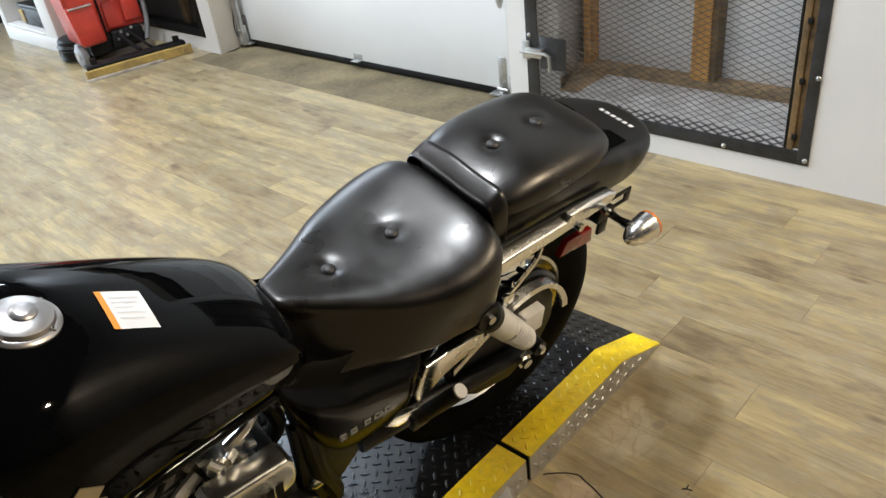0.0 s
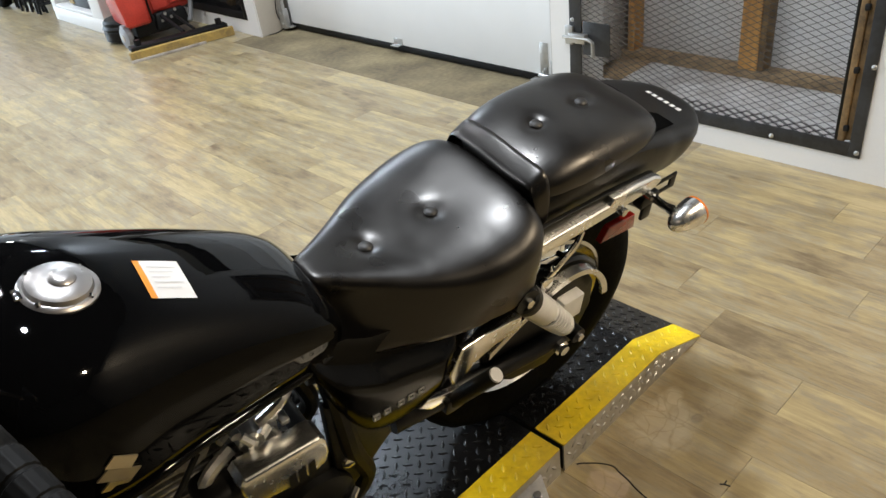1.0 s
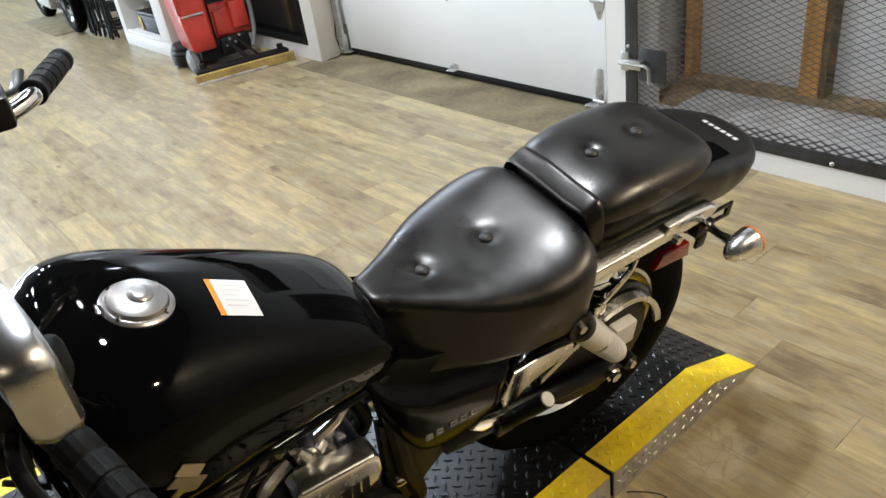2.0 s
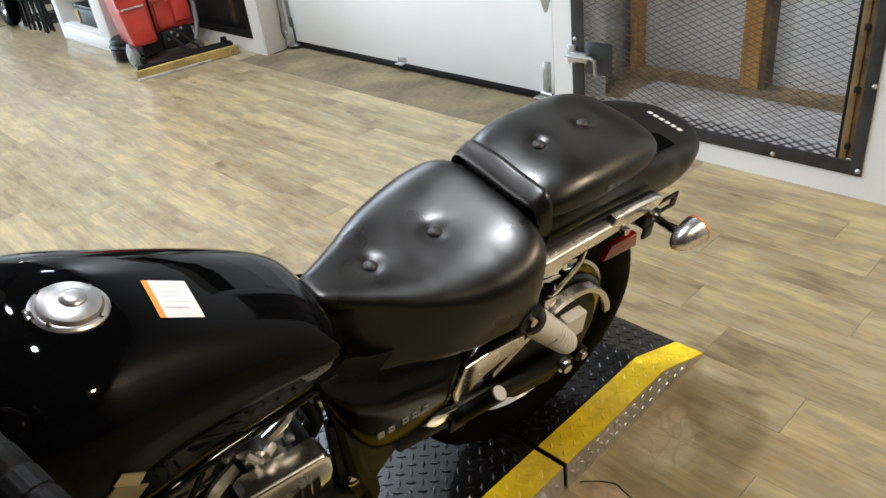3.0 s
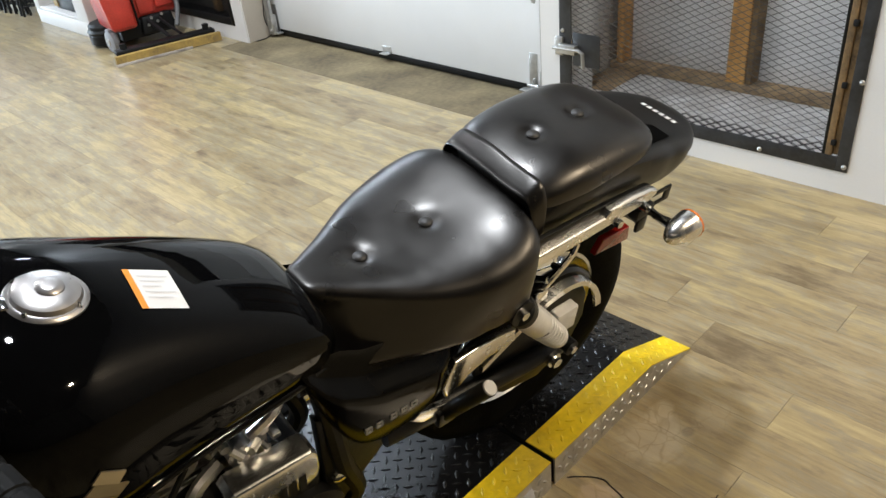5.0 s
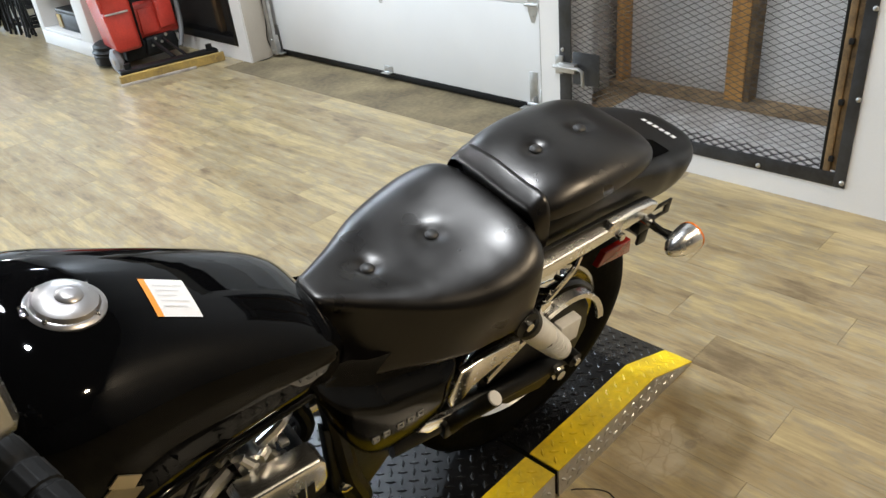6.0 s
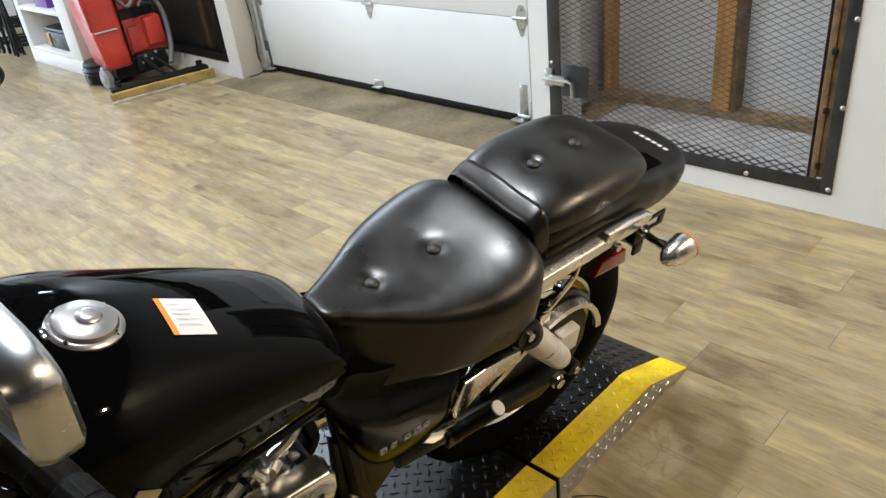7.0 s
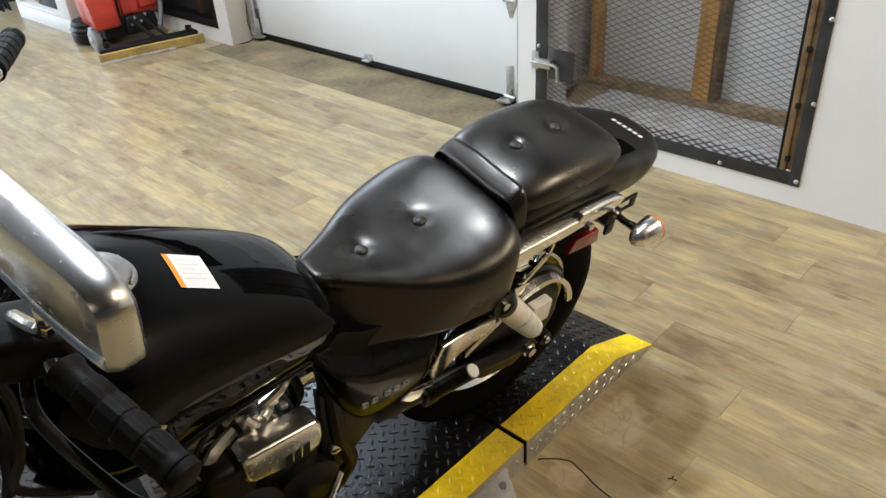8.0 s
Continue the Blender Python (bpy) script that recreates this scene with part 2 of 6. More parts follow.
    km.inputs["From Min"].default_value, km.inputs["From Max"].default_value = 0.05, 0.0
    km.inputs["To Max"].default_value = 0.65
    L(kr.outputs[0], km.inputs[0])
    kx = N("ShaderNodeMix"); kx.data_type = "RGBA"
    L(km.outputs[0], kx.inputs[0]); L(colour, kx.inputs[6]); kx.inputs[7].default_value = (0.10, 0.065, 0.03, 1)
    colour = kx.outputs[2]
    rag = N("ShaderNodeTexNoise")
    rag.inputs["Scale"].default_value, rag.inputs["Detail"].default_value, rag.inputs["Roughness"].default_value = 14, 6, 0.62
    L(geo.outputs["Position"], rag.inputs["Vector"])
    ragged = rag.outputs[0]
    bent = N("ShaderNodeVectorMath"); bent.operation = "MULTIPLY_ADD"
    wob = N("ShaderNodeTexNoise"); wob.inputs["Scale"].default_value = 9.0
    L(geo.outputs["Position"], wob.inputs["Vector"])
    L(wob.outputs["Color"], bent.inputs[0]); bent.inputs[1].default_value = (0.10, 0.10, 0); L(geo.outputs["Position"], bent.inputs[2])
    fk_ = N("ShaderNodeTexVoronoi"); fk_.feature = "DISTANCE_TO_EDGE"; fk_.inputs["Scale"].default_value = 24.0
    L(bent.outputs[0], fk_.inputs["Vector"])
    fm = N("ShaderNodeMapRange")
    fm.inputs["From Min"].default_value, fm.inputs["From Max"].default_value = 0.0, 0.06
    fm.inputs["To Min"].default_value = 0.40
    L(fk_.outputs["Distance"], fm.inputs[0])
    flakes = fm.outputs[0]
    # worn and stained places beside the ramp and by the door; hard edges where the wear layer has flaked off; the first
    # two, brown tints paint in the ramp's shade, the largest pale one mostly a lamp reflection
    for (cx, cy), (rx, ry), tint, much, soft_ in (((1.34, 0.62), (0.36, 0.36), (0.30, 0.21, 0.085), 0.25, 0.9), ((1.50, 0.78), (0.10, 0.07), (0.22, 0.155, 0.07), 0.3, 0.35), ((1.375, 0.755), (0.105, 0.080), (0.60, 0.51, 0.36), 0.45, 0.5), ((1.455, 0.792), (0.055, 0.030), (0.60, 0.51, 0.36), 0.42, 0.4), ((1.525, 0.685), (0.065, 0.05), (0.58, 0.49, 0.34), 0.25, 0.6), ((1.444, 0.707), (0.022, 0.016), (0.13, 0.11, 0.09), 0.4, 0.4),
                                               ((1.155, 0.755), (0.045, 0.06), (0.58, 0.44, 0.33), 0.45, 0.2)):
        sub = N("ShaderNodeVectorMath"); sub.operation = "SUBTRACT"
        L(geo.outputs["Position"], sub.inputs[0]); sub.inputs[1].default_value = (cx, cy, 0)
        div = N("ShaderNodeVectorMath"); div.operation = "DIVIDE"
        L(sub.outputs[0], div.inputs[0]); div.inputs[1].default_value = (rx, ry, 1)
        ln = N("ShaderNodeVectorMath"); ln.operation = "LENGTH"
        L(div.outputs[0], ln.inputs[0])
        edge = N("ShaderNodeMath"); edge.operation = "MULTIPLY_ADD"
        L(ragged, edge.inputs[0]); edge.inputs[1].default_value = -1.5; L(ln.outputs["Value"], edge.inputs[2])
        mask = N("ShaderNodeMapRange")
        mask.inputs["From Min"].default_value, mask.inputs["From Max"].default_value = 0.10 + soft_ / 2, 0.10 - soft_ / 2
        mask.inputs["To Max"].default_value = much
        L(edge.outputs[0], mask.inputs[0])
        if tint[0] > 0.45:
            cut = N("ShaderNodeMath"); cut.operation = "MULTIPLY"
            L(mask.outputs[0], cut.inputs[0]); L(flakes, cut.inputs[1])
            mask = cut
        mx = N("ShaderNodeMix"); mx.data_type = "RGBA"
        L(mask.outputs[0], mx.inputs[0]); L(colour, mx.inputs[6]); mx.inputs[7].default_value = (*tint, 1)
        colour = mx.outputs[2]
    L(colour, b.inputs["Base Color"])
    ro = N("ShaderNodeMapRange")
    ro.inputs["To Min"].default_value, ro.inputs["To Max"].default_value = 0.22, 0.42
    L(broad, ro.inputs[0]); L(ro.outputs[0], b.inputs["Roughness"])
    bp = N("ShaderNodeBump"); bp.inputs["Strength"].default_value, bp.inputs["Distance"].default_value = 0.12, 0.002
    L(grain, bp.inputs["Height"]); L(bp.outputs[0], b.inputs["Normal"])
    return m


PLANK, PLANK_FAR = plank_material("oak_plank", True), plank_material("oak_plank_far", False)
JOINT = surf("floor_joint", (0.25, 0.195, 0.115), 0.8)
SPLIT = surf("dark_split", (0.02, 0.015, 0.01), 0.8)
CONCRETE = surf("stained_concrete", (0.20, 0.163, 0.092), 0.75, var=0.45, scale=3.2, fine=40, bump=0.3, dirt=(0.075, 0.055, 0.032))
WALL = surf("white_wall_paint", (0.80, 0.79, 0.775), 0.55, var=0.03, scale=3, fine=140, bump=0.12)
WALL_DARK = surf("fill_cutting_charcoal", (0.035, 0.036, 0.038), 0.6, var=0.08, scale=3, fine=140, bump=0.1)
WALL_SHADE = surf("shaded_jamb_tone", (0.62, 0.58, 0.52), 0.6, var=0.05, scale=4, fine=120, bump=0.1)
CEIL = surf("dark_ceiling_paint", (0.022, 0.022, 0.023), 0.8, var=0.1)
LAMP_BODY = surf("lamp_housing", (0.5, 0.5, 0.5), 0.5)
DOOR = surf("white_door_skin", (0.86, 0.87, 0.87), 0.42, var=0.03, scale=2.5, fine=220, bump=0.04)
RUBBER = surf("black_rubber", (0.0045, 0.0045, 0.0045), 0.5, var=0.2, bump=0.15, spec=0.3)
GALV = surf("galvanised_steel", (0.55, 0.55, 0.54), 0.38, 0.9, var=0.12, scale=30, fine=150)
BLACK_STEEL = surf("black_steel", (0.010, 0.010, 0.0102), 0.45, 0.0, var=0.4, scale=14, bump=0.12, spec=0.25)
RUST = surf("rusted_steel", (0.26, 0.165, 0.075), 0.7, 0.2, var=0.3, scale=16, fine=120, bump=0.4, dirt=(0.06, 0.045, 0.03))
CAGE_STEEL = surf("grey_black_steel", (0.034, 0.036, 0.040), 0.42, 0.0, var=0.35, scale=9, fine=70, bump=0.15, spec=0.5, dirt=(0.012, 0.012, 0.012))
MESH_STEEL = surf("dull_mesh_steel", (0.085, 0.082, 0.078), 0.55, 0.0, var=0.35, scale=12, bump=0.1, dirt=(0.020, 0.017, 0.014))
STUD = surf("pine_stud", (0.68, 0.37, 0.11), 0.6, var=0.2, scale=6, fine=60, bump=0.2, stretch=(6, 6, 0.6), dirt=(0.34, 0.15, 0.045))
BACKWALL = surf("grey_insulation_board", (0.93, 0.93, 0.94), 0.6, var=0.08, scale=4, fine=80, bump=0.15)
CAGE_FLOOR = surf("dusty_ledge", (0.92, 0.91, 0.89), 0.8, var=0.16, scale=9, fine=70, bump=0.3, dirt=(0.16, 0.11, 0.07))
PAINT = surf("black_gloss_paint", (0.002, 0.002, 0.0022), 0.03, var=0.2, bump=0.0, spec=0.10, rvar=0.3)
COVER = surf("black_satin_cover_paint", (0.0025, 0.0025, 0.0025), 0.14, var=0.2, fine=200, bump=0.02, spec=0.07)
PLASTIC = surf("black_satin_plastic", (0.005, 0.005, 0.005), 0.30, var=0.2, fine=200, bump=0.04, spec=0.30)
DARK = surf("dark_engine_paint", (0.0025, 0.0025, 0.0025), 0.4, var=0.3, bump=0.1, spec=0.3)
CHROME = surf("chrome", (0.82, 0.81, 0.79), 0.07, 1.0, var=0.04, scale=20, bump=0.0, rvar=0.5)
SATIN = surf("satin_chrome", (0.90, 0.89, 0.87), 0.24, 1.0, var=0.06, scale=24, bump=0.03)
MIRROR = surf("mirror_chrome", (0.62, 0.62, 0.62), 0.27, 1.0, var=0.01, scale=3, bump=0.0, rvar=0.02)
CAP = surf("brushed_cap_steel", (0.42, 0.40, 0.39), 0.30, 0.9, var=0.06, scale=24, bump=0.05)
BRUSHED = surf("worn_aluminium", (0.74, 0.73, 0.71), 0.34, 1.0, var=0.15, scale=30, fine=180, bump=0.1)
CAST = surf("cast_aluminium", (0.36, 0.355, 0.35), 0.42, 0.95, var=0.3, scale=40, fine=160, bump=0.25)
GRIP = surf("grip_rubber", (0.003, 0.003, 0.003), 0.5, var=0.2, bump=0.1, spec=0.15)
HOLE = surf("recess_shade_black", (0.0015, 0.0015, 0.0015), 0.9, var=0.1, bump=0.0, spec=0.03)
RIM = surf("shaded_chrome_rim", (0.62, 0.61, 0.60), 0.18, 1.0, var=0.1, scale=20, bump=0.0)
TYRE = surf("tyre_rubber", (0.002, 0.002, 0.002), 0.7, var=0.25, bump=0.2, spec=0.06)
TREAD = surf("black_tread_paint", (0.0055, 0.0055, 0.006), 0.27, var=0.3, scale=6, fine=90, bump=0.1, spec=0.4)
YELLOW = surf("yellow_tread_paint", (0.84, 0.61, 0.012), 0.36, var=0.2, scale=7, fine=60, bump=0.1, dirt=(0.34, 0.22, 0.015))
ALU = surf("tread_aluminium", (0.58, 0.57, 0.55), 0.38, 0.85, var=0.2, scale=14, bump=0.1)
STICKER = surf("white_sticker", (0.78, 0.77, 0.76), 0.4, var=0.02, bump=0.0)
ORANGE = surf("orange_print", (0.85, 0.30, 0.03), 0.4, var=0.05, bump=0.0)
PRINT = surf("grey_print", (0.62, 0.62, 0.62), 0.5, var=0.05, bump=0.0)
SILVER = surf("silver_enamel", (0.80, 0.79, 0.77), 0.30, 0.1, var=0.08, scale=24, bump=0.03)
PRINT_DIM = surf("dim_grey_print", (0.34, 0.34, 0.33), 0.5, var=0.05, bump=0.0)
GOLD = surf("pale_gold_badge", (0.62, 0.53, 0.36), 0.3, 0.8, var=0.08, bump=0.0)
AMBER = surf("amber_lens", (0.80, 0.20, 0.02), 0.12, var=0.1, coat=0.6, bump=0.0)
RED_LENS = surf("red_reflector", (0.25, 0.010, 0.007), 0.15, var=0.15, coat=0.8, bump=0.0)
RED = surf("red_machine_paint", (0.56, 0.052, 0.034), 0.34, var=0.22, scale=5, bump=0.08, coat=0.2, dirt=(0.30, 0.02, 0.015))
PALE_RUBBER = surf("pale_worn_rubber", (0.42, 0.38, 0.34), 0.6, var=0.3, scale=14, dirt=(0.2, 0.17, 0.14))
GREY_PL = surf("grey_plastic", (0.22, 0.22, 0.23), 0.45, var=0.2)
CABLE = surf("black_cable_sheath", (0.006, 0.006, 0.006), 0.5, var=0.2, spec=0.15)
HOSE = surf("grey_hose", (0.16, 0.155, 0.15), 0.5, var=0.25)
SQUEEGEE = surf("worn_yellow_squeegee", (0.42, 0.28, 0.07), 0.55, var=0.3, scale=10, dirt=(0.14, 0.10, 0.05))
MAT = surf("dull_brown_mat", (0.24, 0.19, 0.10), 0.7, var=0.3, scale=9, fine=80, bump=0.2, dirt=(0.12, 0.09, 0.06))
PURPLE = surf("purple_card", (0.12, 0.03, 0.28), 0.4, var=0.1, bump=0.0)
CREAM = surf("cream_card", (0.62, 0.60, 0.55), 0.5, var=0.1, bump=0.0)
GLASS_LENS = surf("lamp_glass", (0.75, 0.76, 0.78), 0.08, var=0.02, coat=0.5, bump=0.0)


def leather():
    m = surf("black_vinyl_leather", (0.0050, 0.0042, 0.0036), 0.31, var=0.2, scale=16, fine=90, bump=0.0, rvar=0.03)
    nt = m.node_tree
    b = nt.nodes["Principled BSDF"]
    tc = nt.nodes.new("ShaderNodeTexCoord")
    n = nt.nodes.new("ShaderNodeTexNoise")
    n.inputs["Scale"].default_value, n.inputs["Detail"].default_value = 13, 3
    nt.links.new(tc.outputs["Object"], n.inputs["Vector"])
    b2 = nt.nodes.new("ShaderNodeBump")
    b2.inputs["Strength"].default_value, b2.inputs["Distance"].default_value = 0.085, 0.012
    nt.links.new(n.outputs[0], b2.inputs["Height"])
    n3 = nt.nodes.new("ShaderNodeTexNoise")
    n3.inputs["Scale"].default_value, n3.inputs["Detail"].default_value, n3.inputs["Roughness"].default_value = 42, 5, 0.6
    nt.links.new(tc.outputs["Object"], n3.inputs["Vector"])
    b3 = nt.nodes.new("ShaderNodeBump")
    b3.inputs["Strength"].default_value, b3.inputs["Distance"].default_value = 0.05, 0.003
    nt.links.new(n3.outputs[0], b3.inputs["Height"])
    nt.links.new(b2.outputs[0], b3.inputs["Normal"])
    nt.links.new(b3.outputs[0], b.inputs["Normal"])
    n4 = nt.nodes.new("ShaderNodeTexNoise")
    n4.inputs["Scale"].default_value, n4.inputs["Detail"].default_value, n4.inputs["Roughness"].default_value = 15, 2, 0.4
    nt.links.new(tc.outputs["Object"], n4.inputs["Vector"])
    worn = nt.nodes.new("ShaderNodeMapRange")
    worn.inputs["From Min"].default_value, worn.inputs["From Max"].default_value = 0.30, 0.70
    worn.inputs["To Min"].default_value, worn.inputs["To Max"].default_value = 0.265, 0.375
    nt.links.new(n4.outputs[0], worn.inputs[0])
    nt.links.new(worn.outputs[0], b.inputs["Roughness"])
    b.inputs["Specular IOR Level"].default_value = 0.62
    b.inputs["Specular Tint"].default_value = (1.0, 0.96, 0.92, 1)
    return m


LEATHER = leather()
BUTTON = surf("covered_button_vinyl", (0.022, 0.021, 0.020), 0.42, var=0.2, bump=0.05, spec=0.5)

# ---- large structure ----
WX = 2.78           # room face of the wall with the shutter
DX = 3.0            # face of the overhead door
def slab(name, a, b, material, label, category, bevel=0.0):
    return tagged(part(name, box(B(), a, b, bevel), material), label, category, kind="structure")

slab("floor", (-6.0, -5.0, -0.12), (WX + 0.02, 13.0, -0.008), JOINT, "dark subfloor under grey-brown vinyl planks", "floor")
floor_ob = bpy.data.objects["floor"]
slab("threshold", (2.615, 2.19, -0.006), (3.06, 4.78, -0.001), CONCRETE, "stained brown concrete strip at the overhead door", "threshold")
slab("ceiling", (-6.0, -5.0, CEILING), (3.7, 13.0, CEILING + 0.1), CEIL, "plain dark painted ceiling", "ceiling")
north = root("wall_north", Matrix(), "plain white painted wall with a wide window", "wall", kind="structure")
for a, b in (((-6.0, 13.0, -0.1), (WIN[0], 13.2, CEILING)), ((WIN[1], 13.0, -0.1), (3.7, 13.2, CEILING)), ((WIN[0], 13.0, -0.1), (WIN[1], 13.2, WIN[2])), ((WIN[0], 13.0, WIN[3]), (WIN[1], 13.2, CEILING))):
    part("wall_section", box(B(), a, b), WALL, north)
SKY = bpy.data.materials.new("daylight_sky")
SKY.use_nodes = True
e = SKY.node_tree.nodes.new("ShaderNodeEmission")
e.inputs[0].default_value, e.inputs[1].default_value = (0.80, 0.90, 1.0, 1), 3.0
SKY.node_tree.links.new(e.outputs[0], SKY.node_tree.nodes["Material Output"].inputs[0])
slab("backdrop", (-6.0, 14.0, -0.5), (4.0, 14.05, 4.0), SKY, "plain bright sky outside the far window", "sky")
# unseen walls, coloured dark to cut fill light on the bike's near side
slab("wall_south", (-6.0, -5.2, -0.1), (3.7, -5.0, CEILING), WALL_DARK, "plain unseen wall, charcoal to cut fill light", "wall")
slab("wall_west", (-6.2, -5.2, -0.1), (-6.0, 13.2, CEILING), WALL_DARK, "plain unseen wall, charcoal to cut fill light", "wall")

CY0, CY1, CZ0, CZ1 = 0.86, 2.085, 0.085, 2.05      # caged opening
DY0, DY1, DZ1 = 2.19, 4.685, 2.25                  # overhead door's opening
KY0, KY1, KZ0 = 4.81, 5.92, 0.10                   # dark meshed opening behind the scrubber
wall = root("wall_east", Matrix(), "white painted wall with caged openings and an overhead door", "wall", kind="structure")
for a, b in (((WX, -5.0, -0.1), (3.02, CY0, CEILING)), ((WX, CY0, -0.1), (3.02, CY1, CZ0)), ((WX, CY0, CZ1), (3.02, CY1, CEILING)),
             ((WX, CY1, -0.1), (3.02, DY0, CEILING)), ((WX, DY0, DZ1), (3.02, DY1, CEILING)),
             ((WX, DY1, -0.1), (3.02, KY0, CEILING)), ((WX, KY0, -0.1), (3.02, KY1, KZ0)), ((WX, KY0, CZ1), (3.02, KY1, CEILING)),
             ((WX, KY1, -0.1), (3.02, 13.0, CEILING))):
    part("wall_section", box(B(), a, b), WALL, wall)
# side face of the wall post, its shade put into a beige wall tone
part("jamb_lining", box(B(), (WX + 0.012, DY1 - 0.006, 0.0), (3.0, DY1 + 0.002, DZ1), 0.001), WALL_SHADE, wall, "jamb lining in a beige tone for the shaded wall side")

# overhead door
door = root("door_1", Matrix(), "closed white sectional overhead door with grey hinges", "garage door", kind="structure")
SECTION = 0.49
for i in range(4):
    z0 = 0.045 + i * SECTION
    part("door_panel", box(B(), (DX, DY0 - 0.05, z0 + 0.0015), (DX + 0.045, DY1 + 0.05, z0 + SECTION - 0.0015), 0.003), DOOR, door)
part("bottom_seal", box(B(), (DX + 0.004, DY0, 0.006), (DX + 0.04, DY1, 0.043), 0.006), RUBBER, door, "black rubber bottom seal")


def hinge(y, z):
    bm = B()
    m = Matrix.Translation((DX, y, z)) @ Matrix.Rotation(radians(-90), 4, "Y")
    plate(bm, [(-0.085, -0.008), (-0.03, -0.028), (0.03, -0.028), (0.06, -0.012), (0.06, 0.012), (0.03, 0.028), (-0.03, 0.028), (-0.085, 0.008)], 0.004, m)
    rod(bm, (DX - 0.012, y - 0.04, z), (DX - 0.012, y + 0.04, z), 0.009, 10)
    for dz in (-0.055, 0.04):
        rod(bm, (DX - 0.009, y, z + dz), (DX, y, z + dz), 0.008, 6)
    part("hinge", bm, GALV, door, "galvanised hinge")


for k in range(1, 4):
    for y in (2.405, 3.505, DY1 - 0.08):
        hinge(y, 0.045 + k * SECTION)
bm = B()
box(bm, (DX - 0.004, 3.475, 0.046), (DX, 3.55, 0.085), 0.001)
box(bm, (DX - 0.04, 3.48, 0.046), (DX, 3.545, 0.05), 0.001)
part("lift_step", bm, GALV, door, "galvanised step plate")
for y0, s in ((2.39, 1), (DY1 - 0.02, -1)):
    bm = B()
    box(bm, (DX - 0.004, min(y0, y0 + 0.05 * s), 0.03), (DX, max(y0, y0 + 0.05 * s), 0.21), 0.001)
    box(bm, (DX - 0.045, min(y0, y0 + 0.085 * s), 0.022), (DX, max(y0, y0 + 0.085 * s), 0.03), 0.001)
    box(bm, (DX - 0.03, y0 + 0.01 * s - 0.002, 0.03), (DX, y0 + 0.01 * s + 0.002, 0.09), 0.001)
    rod(bm, (DX - 0.03, y0 - 0.03, 0.055), (DX - 0.03, y0 + 0.04, 0.055), 0.009, 10)
    part("bottom_bracket", bm, GALV, door, "galvanised bottom bracket")
for y in (2.30, DY1 - 0.045):
    bm = B()
    box(bm, (DX - 0.06, y - 0.022, 0.10), (DX - 0.056, y + 0.022, 2.3))
    box(bm, (DX - 0.06, y - 0.022, 0.10), (DX - 0.035, y - 0.019, 2.3))
    box(bm, (DX - 0.06, y + 0.019, 0.10), (DX - 0.035, y + 0.022, 2.3))
    box(bm, (DX - 0.06, y - 0.03, 0.02), (DX - 0.02, y + 0.03, 0.15), 0.002)
    for dz in (0.05, 0.12):
        rod(bm, (DX - 0.068, y, dz), (DX - 0.06, y, dz), 0.009, 6)
    part("door_track", bm, GALV, door, "galvanised vertical track")
bm = B()
tube(bm, [(2.97, DY1 - 0.02, 0.02), (2.93, DY1 - 0.012, 0.12), (2.95, DY1 - 0.012, 0.3), (2.93, DY1 - 0.012, 0.6), (2.96, DY1 - 0.012, 1.1), (2.95, DY1 - 0.012, 2.0)], 0.003, 6, 6)
tube(bm, [(2.97, DY1 - 0.02, 0.02), (2.9, DY1 - 0.03, 0.004), (2.83, DY1 - 0.02, 0.003)], 0.003, 6, 6)
part("pull_cable", bm, BLACK_STEEL, door, "thin dark cable along the jamb")


# ---- caged openings ----
def expanded(bm, y0, y1, z0, z1, x, lw=0.0508, sw=0.0234, t=0.0018):
    """Expanded metal: rows of zigzag strands, each a flat ribbon."""
    rows_n = int((z1 - z0) / (sw / 2))
    cols = int((y1 - y0) / (lw / 2))
    for r in range(rows_n // 2):
        for up in (0, 1):
            zc = z0 + r * sw
            for c in range(cols):
                a, b = y0 + c * lw / 2, y0 + (c + 1) * lw / 2
                s0 = (c % 2) ^ up
                za, zb = (zc, zc + sw / 2) if s0 == 0 else (zc + sw / 2, zc)
                if up:
                    za, zb = zc + sw - (za - zc), zc + sw - (zb - zc)
                    za, zb = (zc + sw / 2 if s0 == 0 else zc + sw), (zc + sw if s0 == 0 else zc + sw / 2)
                q = [bm.verts.new(p) for p in ((x, a, za - t / 2), (x, b, zb - t / 2), (x, b, zb + t / 2), (x, a, za + t / 2))]
                q2 = [bm.verts.new((v.co.x - 0.0035, v.co.y, v.co.z + 0.001)) for v in q]
                bm.faces.new(q2)
                bm.faces.new((q[1], q[0], q2[0], q2[1]))
                bm.faces.new((q[3], q[2], q2[2], q2[3]))
                bm.faces.new(list(reversed(q)))
    return bm


def dome(bm, p, r=0.0095):
    return lathe(bm, (p[0], p[1], p[2]), (p[0] - 0.008, p[1], p[2]), ((0, r), (0.45, r * 0.92), (0.8, r * 0.6), (1, r * 0.15)), 10)


